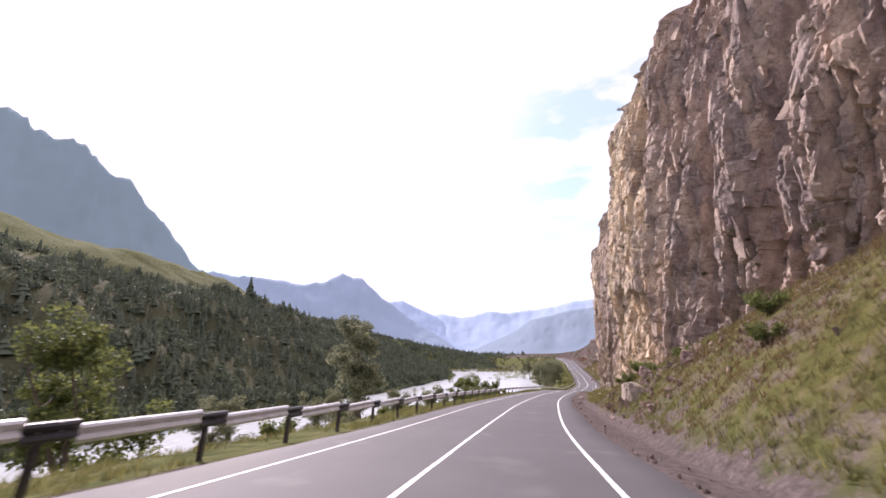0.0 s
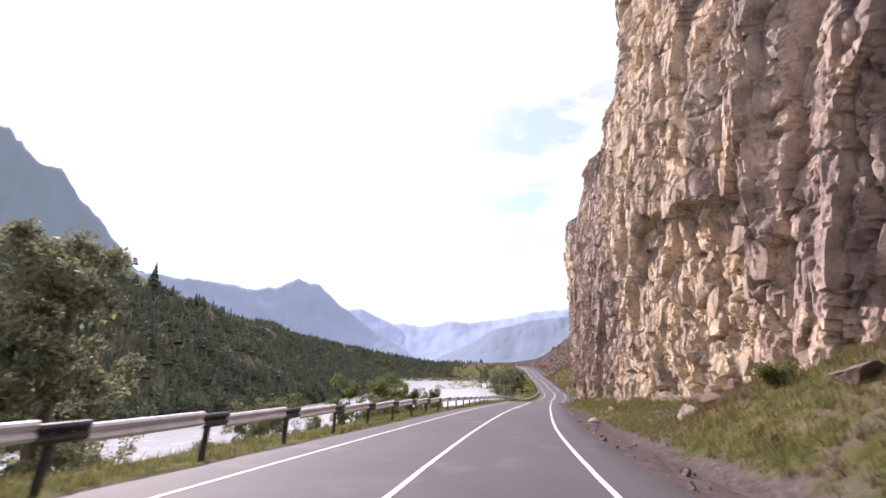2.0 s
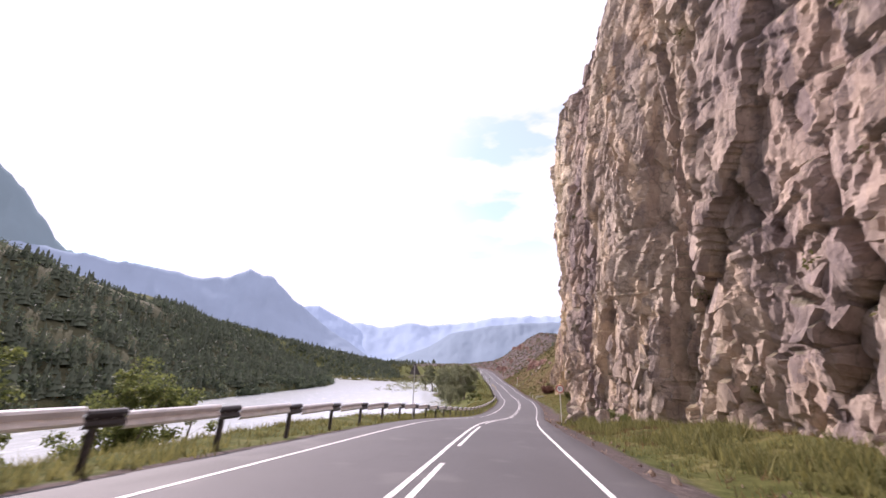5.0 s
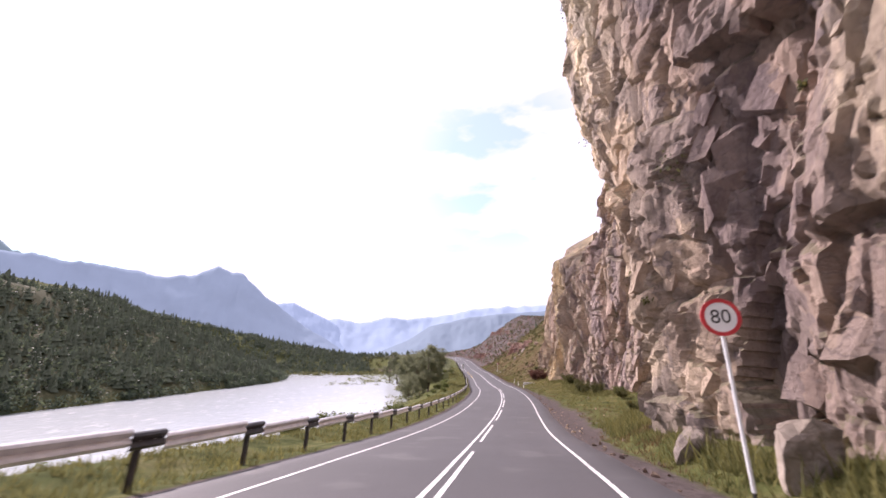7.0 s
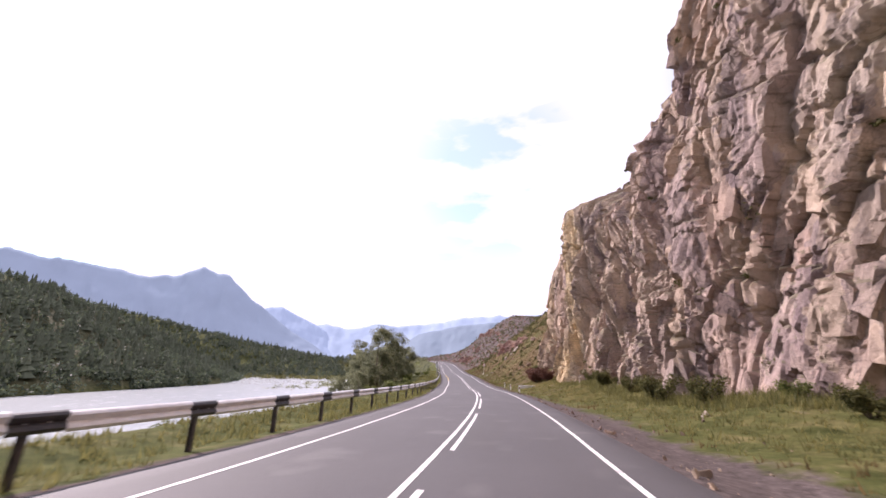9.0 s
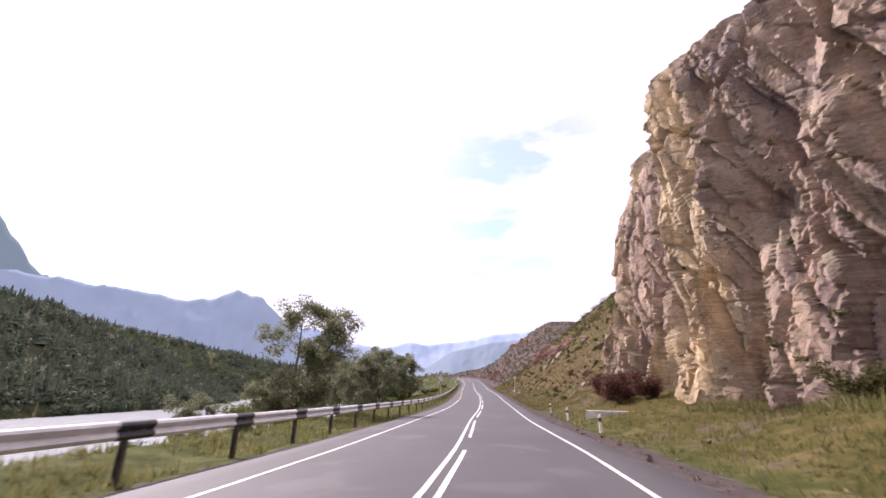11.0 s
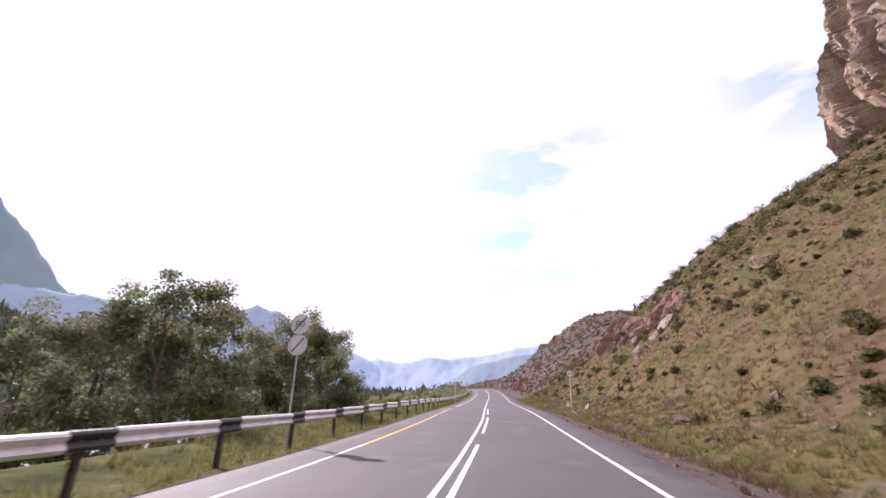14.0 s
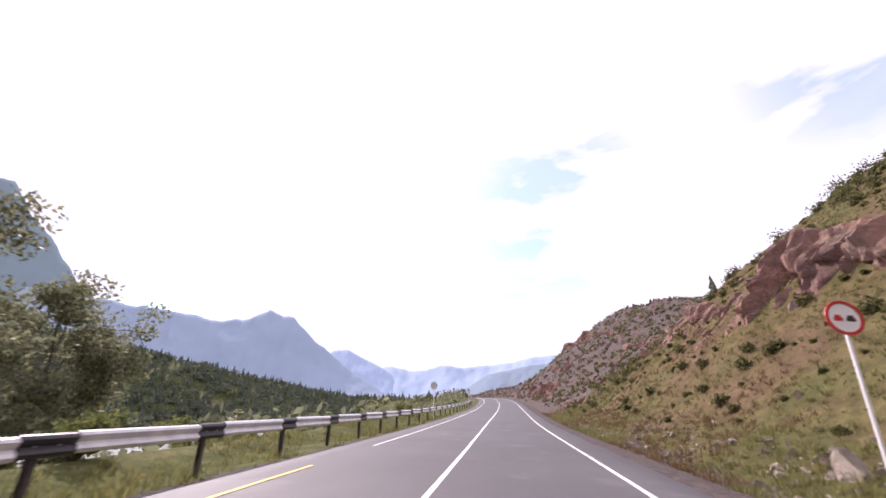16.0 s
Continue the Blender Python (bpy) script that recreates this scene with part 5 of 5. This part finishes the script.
red = make_shrub("dense dark reddish shrub at the foot of the cliff", 1.9, 11, M_RSHRUB, per=190, leaf=0.075)
put_tree(red, 211, 11.6, 1.0, 0, False)
for s, d, k, yaw in ((208.5, 10.6, 1.0, 40), (213.5, 11.2, 0.9, 90), (206, 11.8, 0.8, 200), (216, 11.8, 0.85, 10)):
    put_tree(red, s, d, k, yaw)
green = make_shrub("low green shrub growing on the grassy bank", 1.2, 12, M_LEAF2, per=90, leaf=0.07)
put_tree(green, 116.5, 8.6, 0.8, 0, False)
for k in range(46):
    rr = random.Random(500 + k)
    s = rr.uniform(-5, 300)
    put_tree(green, s, -rr.uniform(8.5, 13), rr.uniform(0.5, 1.3), rr.uniform(0, 360))
for s, d, k, yaw in ((150, 12.6, 0.6, 90), (154.5, 13.4, 0.7, 200), (158, 14.2, 0.8, 300), (164, 13.6, 0.8, 130), (112, 9.2, 0.7, 40), (119.5, 7.9, 0.55, 250),
                     (38, 9.2, 0.9, 10), (41, 10.6, 1.1, 70), (35, 10.2, 0.9, 160), (44, 11.6, 1.0, 220), (30, 11.4, 0.9, 280), (18, 11.2, 1.0, 330), (10, 12.6, 1.1, 50), (14.5, 9.4, 0.7, 110), (47, 9.6, 0.8, 190)):
    put_tree(green, s, d, k, yaw)
dark = make_shrub("dark green shrub against the rock", 1.3, 13, M_SHRUB, per=120, leaf=0.065)
put_tree(dark, 168, 12.0, 1.0, 0, False)
for s, d, k, yaw in ((171, 11.0, 1.1, 30), (175, 12.4, 0.9, 80), (186, 13.0, 1.2, 120), (192, 13.6, 1.0, 220), (179, 12.2, 0.8, 10), (153, 12.0, 0.7, 50), (160, 12.8, 0.7, 90)):
    put_tree(dark, s, d, k, yaw)
pine = new("pine_tree")
tagged(pine, "lone dark pine tree on the hillside skyline", "tree")


def conifer_arrays(h, r, rnd, tiers=4, n=7):
    V, F = [], []
    for k in range(tiers):
        z0, z1 = h * (0.10 + 0.9 * k / (tiers + 0.6)), h * min(1.0, 0.10 + 0.9 * (k + 1.75) / (tiers + 0.6))
        rr = r * (1 - k / (tiers + 0.3)) * rnd.uniform(0.85, 1.15)
        b = len(V)
        V.append((rnd.uniform(-0.04, 0.04) * h * 0.3, rnd.uniform(-0.04, 0.04) * h * 0.3, z1))
        for j in range(n):
            q = rr * rnd.uniform(0.65, 1.2)
            V.append((q * math.cos(6.283 * (j + 0.3 * k) / n), q * math.sin(6.283 * (j + 0.3 * k) / n), z0 + rnd.uniform(-0.05, 0.05) * h))
        F += [(b, b + 1 + j, b + 1 + (j + 1) % n) for j in range(n)]
    return np.array(V), np.array(F)


V, F = conifer_arrays(6.0, 1.7, random.Random(3), 7, 11)
raw_mesh("crown", V, F, M_CONIFER, pine)
V, F = limb_mesh([[(Vector((0, 0, -0.4)), 0.16), (Vector((0, 0, 3)), 0.1), (Vector((0, 0, 5.6)), 0.03)]])
raw_mesh("trunk", V, F, M_BARK, pine)
put_tree(pine, 324, 37, 0.9, 0, False)
fir = new("fir_tree")
tagged(fir, "lone dark fir tree on the skyline across the river", "tree")
V, F = conifer_arrays(14.0, 3.0, random.Random(4), 9, 13)
raw_mesh("crown", V, F, M_CONIFER, fir)
V, F = limb_mesh([[(Vector((0, 0, -2.5)), 0.3), (Vector((0, 0, 6)), 0.2), (Vector((0, 0, 13)), 0.05)]])
raw_mesh("trunk", V, F, M_BARK, fir)
put_tree(fir, 196, -188, 1.0, 0, False)


def wood(name, s, d, hs, seed, label, slim=0.2):
    rnd = random.Random(seed)
    kinds = [conifer_arrays(1.0, slim * q, rnd, 4, 7) for q in (0.8, 1.0, 1.25, 1.5)]
    V, F, b = [], [], 0
    for p, h in zip(place(s, d), hs):
        v, f = kinds[rnd.randrange(4)]
        V.append(v * h + (p[0], p[1], p[2] - 0.4))
        F.append(f + b)
        b += len(v)
    return tagged(raw_mesh(name, np.concatenate(V), np.concatenate(F), M_CONIFER), label, "woods", kind="stuff")


R = np.random.RandomState(8)
n = 16000
s_ = -160 + 1160 * R.rand(n) ** 1.25
shore_ = np.interp(s_, [-100, 300, 380, 600], [88, 88, 112, 320])
e_ = shore_ + 3 + R.rand(n) ** 1.15 * np.interp(s_, [-160, 200, 1000], [150, 105, 200])
keep = fbm(s_ / 30, e_ / 30, 77) + 0.42 - 0.45 * smooth01((e_ - shore_ - 50) / 80) > 0
s_, e_ = s_[keep], e_[keep]
wood("conifer_woods", s_, -e_, 2.0 + 4.6 * R.rand(len(s_)) ** 2.2, 9, "dark conifer woods on the slope across the river", 0.25)
n = 8000
sf, ef = R.uniform(330, 1500, n), 0
ef = np.interp(sf, [330, 380, 600, 1500], [112, 116, 330, 600]) * R.uniform(-0.3, 1.0, n) + 40
okf = (ef > np.interp(sf, [300, 380, 600], [100, 120, 150])) | (sf > 520)
wood("conifer_woods", sf[okf], -ef[okf], 3.0 + 4.5 * R.rand(okf.sum()) ** 2, 10, "dark woods on the valley floor beyond the river bend", 0.3)
# wooded slope that closes the valley beyond the river's bend
az_ = np.radians(np.linspace(-62, 12, 120))
top_ = np.interp(np.degrees(az_), [-62, -45, -36, -31, -21, -12.3, -3.4, 2.6, 12], [62, 53, 46, 42, 29, 16, 3.5, -2, -14]) + 3.0 * fbm(az_ * 14, az_ * 0, 61, 3)
w_ = np.linspace(0, 1, 40)
A_, W_ = np.meshgrid(az_, w_, indexing="ij")
R_ = 420 * (0.74 + 0.26 * W_) + 9 * fbm(A_ * 18, W_ * 4, 63, 3)
Z_ = -17.5 + (top_[:, None] + 17.5) * np.where(W_ < 0.8, (W_ / 0.8) ** 0.9, 1 - (W_ - 0.8) * 0.6) + 2.5 * fbm(A_ * 22, W_ * 6, 65, 3) * smooth01(W_ / 0.2)
P_ = np.stack([46 + R_ * np.sin(A_), 137 + R_ * np.cos(A_), Z_], -1)
tagged(grid_mesh("ground_far_slope", P_, M_GROUND, smooth=True), "wooded slope beyond the bend of the river", "slope", kind="structure")
rnd = random.Random(12)
kinds = [conifer_arrays(1.0, 0.28 * q, rnd, 4, 7) for q in (0.8, 1.0, 1.3)]
V, F, b, C_ = [], [], 0, []
for _ in range(7000):
    x, y = rnd.uniform(0, 118.9), rnd.uniform(0.5, 38.4)
    i, j = int(x), int(y)
    p = P_[i, j] * (1 - x + i) * (1 - y + j) + P_[i + 1, j] * (x - i) * (1 - y + j) + P_[i, j + 1] * (1 - x + i) * (y - j) + P_[i + 1, j + 1] * (x - i) * (y - j)
    if rnd.random() < 0.45:
        C_.append(p + (0, 0, 1.4))
        continue
    v, f = kinds[rnd.randrange(3)]
    V.append(v * (2.2 + 4.5 * rnd.random() ** 2) + p - (0, 0, 0.5))
    F.append(f + b)
    b += len(v)
tagged(raw_mesh("conifer_woods", np.concatenate(V), np.concatenate(F), M_CONIFER), "dark woods on the slope beyond the river's bend", "woods", kind="stuff")
V, F = leaf_cloud(np.array(C_), 1.6 + 1.8 * R.rand(len(C_)), 40, 0.5, 25)
tagged(raw_mesh("leafy_woods", V, F, M_WOODLEAF), "mixed bushes on the slope beyond the river's bend", "woods", kind="stuff")
# bushes of the bank woods
c_ = place(s_[::2] + 3, -e_[::2] - 3)
c_[:, 2] += 1.3
V, F = leaf_cloud(c_, 1.6 + 1.8 * R.rand(len(c_)), 44, 0.42, 15)
tagged(raw_mesh("leafy_woods", V, F, M_WOODLEAF), "mixed green bushes between the far conifers", "woods", kind="stuff")
n = 1000
s_ = R.uniform(-120, 420, n)
c_ = place(s_, -np.interp(s_, [-100, 300, 380, 600], [88, 88, 112, 320]) - R.uniform(-1.5, 7, n))
c_[:, 2] = np.maximum(c_[:, 2], RIVER + 0.2) + 0.9
V, F = leaf_cloud(c_, 1.2 + 1.6 * R.rand(n), 46, 0.36, 21)
tagged(raw_mesh("shore_bushes", V, F, M_WOODLEAF), "dark bushes along the far river shore", "bushes", kind="stuff")
n = 420
s_, d_ = R.uniform(-10, 330, n), -R.uniform(15, 23, n) - np.clip(R.normal(0, 3, n), 0, 9)
c_ = place(s_, d_)
c_[:, 2] += 0.5
V, F = leaf_cloud(c_, 0.6 + 0.9 * R.rand(n), 44, 0.2, 16)
tagged(raw_mesh("bank_bushes", V, F, M_LEAF), "low green bushes covering the river bank", "bushes", kind="stuff")
n = 700
s_ = R.uniform(270, 420, n)
d_ = -R.uniform(9, 60, n)
c_ = place(s_, d_)
c_[:, 2] += 0.7
V, F = leaf_cloud(c_, 0.9 + 1.3 * R.rand(n), 40, 0.3, 17)
tagged(raw_mesh("bank_bushes", V, F, M_LEAF), "dense green bushes on the wooded spit", "bushes", kind="stuff")
n = 1000
s_, d_ = R.uniform(395, 640, n), -R.uniform(7, 170, n)
c_ = place(s_, d_)
c_[:, 2] += 0.9
V, F = leaf_cloud(c_, 1.4 + 2.0 * R.rand(n), 36, 0.6, 20)
tagged(raw_mesh("bank_bushes", V, F, M_SHRUB), "dark bushes on the valley floor by the far road", "bushes", kind="stuff")
n = 4200
s_, d_ = 300 + 300 * R.rand(n) ** 1.2, 8.5 + 62 * R.rand(n) ** 0.9
c_ = place(s_, d_)
c_[:, 2] += 0.15
V, F = leaf_cloud(c_, 0.35 + 1.2 * R.rand(n) ** 2.2, 40, 0.18, 18, 0.75, 0.7)
tagged(raw_mesh("hillside_shrubs", V, F, M_SHRUB), "small dark shrubs dotted over the far hillside", "shrubs", kind="stuff")
n = 1700
s_, d_ = R.uniform(222, 304, n), 8.5 + 50 * R.rand(n) ** 0.85
c_ = place(s_, d_)
r_ = (0.18 + 1.1 * R.rand(n) ** 3.2) * (0.4 + 0.6 * smooth01((d_ - 12) / 12))
c_[:, 2] += 0.35 * r_
V, F = leaf_cloud(c_, r_, 190, 0.10, 22, 0.8, 0.7)
tagged(raw_mesh("hillside_shrubs", V, F, M_SHRUB), "rounded olive-green shrubs on the near hillside", "shrubs", kind="stuff")


def tufts(name, s, d, hs, blades, material, label, seed, wide=0.012):
    r = np.random.RandomState(seed)
    B = np.repeat(place(s, d), blades, 0)
    H = np.repeat(hs, blades) * (0.5 + 0.8 * r.rand(len(B)))
    a = r.uniform(0, 6.283, len(B))
    w = np.stack([np.cos(a), np.sin(a), 0 * a], -1)
    off = r.normal(0, 1, (len(B), 3)) * (1, 1, 0) * H[:, None] * 0.35
    lean = r.normal(0, 1, (len(B), 3)) * (1, 1, 0) * H[:, None] * 0.35
    B = B + off
    B[:, 2] -= 0.03
    up = np.stack([0 * H, 0 * H, H], -1)
    ww = w * (wide * (1 + 2 * H))[:, None]
    V = np.stack([B - ww, B + ww, B + up + lean], 1).reshape(-1, 3)
    return tagged(raw_mesh(name, V, np.arange(len(V)).reshape(-1, 3), material), label, "grass", kind="stuff")


R = np.random.RandomState(31)
n = 20000
s_, d_ = R.uniform(-8, 300, n), -4.75 - 5.5 * R.rand(n) ** 0.9
k_ = fbm(s_ / 3, d_ / 3, 5) > -0.2
tufts("verge_grass", s_[k_], d_[k_], 0.10 + 0.22 * R.rand(k_.sum()), 7, M_GRASS, "short green grass along the guardrail", 1)
s_ = R.uniform(-8, 225, 20000)
ft = np.interp(s_, FOOT_S, FOOT_D)
d_ = np.interp(s_, [60, 100, 135, 140, 168, 180], [6.3, 5.6, 5.6, 6.6, 6.6, 5.6]) + (ft - 5.0) * R.rand(20000) ** 0.8
k_ = fbm(s_ / 4, d_ / 4, 6) + 0.25 * smooth01((d_ - 6) / 3) > 0.08
tufts("cliff_foot_grass", s_[k_], d_[k_], 0.08 + 0.24 * R.rand(k_.sum()) ** 1.7, 8, M_GRASS, "uneven green grass below the cliff", 2)
q_ = R.uniform(0, 62, 17000), 6.4 + 13 * R.rand(17000)
w_ = fbm(q_[0] / 3, q_[1] / 3, 8) > -0.03
tufts("talus_grass", q_[0][w_], q_[1][w_], 0.10 + 0.26 * R.rand(w_.sum()) ** 1.4, 9, M_GRASS, "rough green grass on the talus slope", 8, 0.009)
tufts("talus_grass", q_[0][~w_], q_[1][~w_], 0.08 + 0.2 * R.rand((~w_).sum()), 8, M_DRY, "dry yellowish grass on the talus slope", 9, 0.009)
g_ = R.uniform(66, 200, 9000)
h_ = np.interp(g_, FOOT_S, FOOT_D) - 0.2 - 3.6 * R.rand(9000) ** 1.3
w_ = (fbm(g_ / 5, h_ / 3, 14) > -0.08) & (h_ > 6.6)
tufts("tall_grass", g_[w_], h_[w_], 0.2 + 0.4 * R.rand(w_.sum()) ** 1.5, 12, M_GRASS, "tall green grass at the foot of the cliff", 11)
k_ = ~k_ & (R.rand(len(s_)) < 0.5)
tufts("dry_grass", s_[k_], d_[k_], 0.07 + 0.2 * R.rand(k_.sum()), 7, M_DRY, "dry yellow grass on the stony verge", 3)
n = 30000
s_, d_ = R.uniform(218, 310, n), 5.5 + 36 * R.rand(n) ** 1.3
k_ = fbm(s_ / 5, d_ / 5, 7) > 0.05
tufts("hill_grass", s_[k_], d_[k_], 0.08 + 0.18 * R.rand(k_.sum()), 12, M_GRASS, "green grass on the hillside", 4)
tufts("hill_grass", s_[~k_], d_[~k_], 0.07 + 0.18 * R.rand((~k_).sum()), 11, M_DRY, "dry yellow grass on the hillside", 5)
# plants on the cliff's ledges
co = np.empty(len(cliff.data.vertices) * 3, np.float32)
cliff.data.vertices.foreach_get("co", co)
co = co.reshape(-1, 3)
no = np.empty(len(cliff.data.vertices) * 3, np.float32)
cliff.data.vertices.foreach_get("normal", no)
no = no.reshape(-1, 3)
sel = np.where(no[:, 2] > 0.62)[0]
sel = sel[R.rand(len(sel)) < min(1.0, 520 / max(len(sel), 1))]
V, F = leaf_cloud(co[sel], 0.2 + 0.75 * R.rand(len(sel)) ** 2.2, 70, 0.085, 19, 0.8, 0.7)
tagged(raw_mesh("ledge_plants", V, F, M_SHRUB), "small tufts of green plants on the cliff ledges", "plants", kind="stuff")
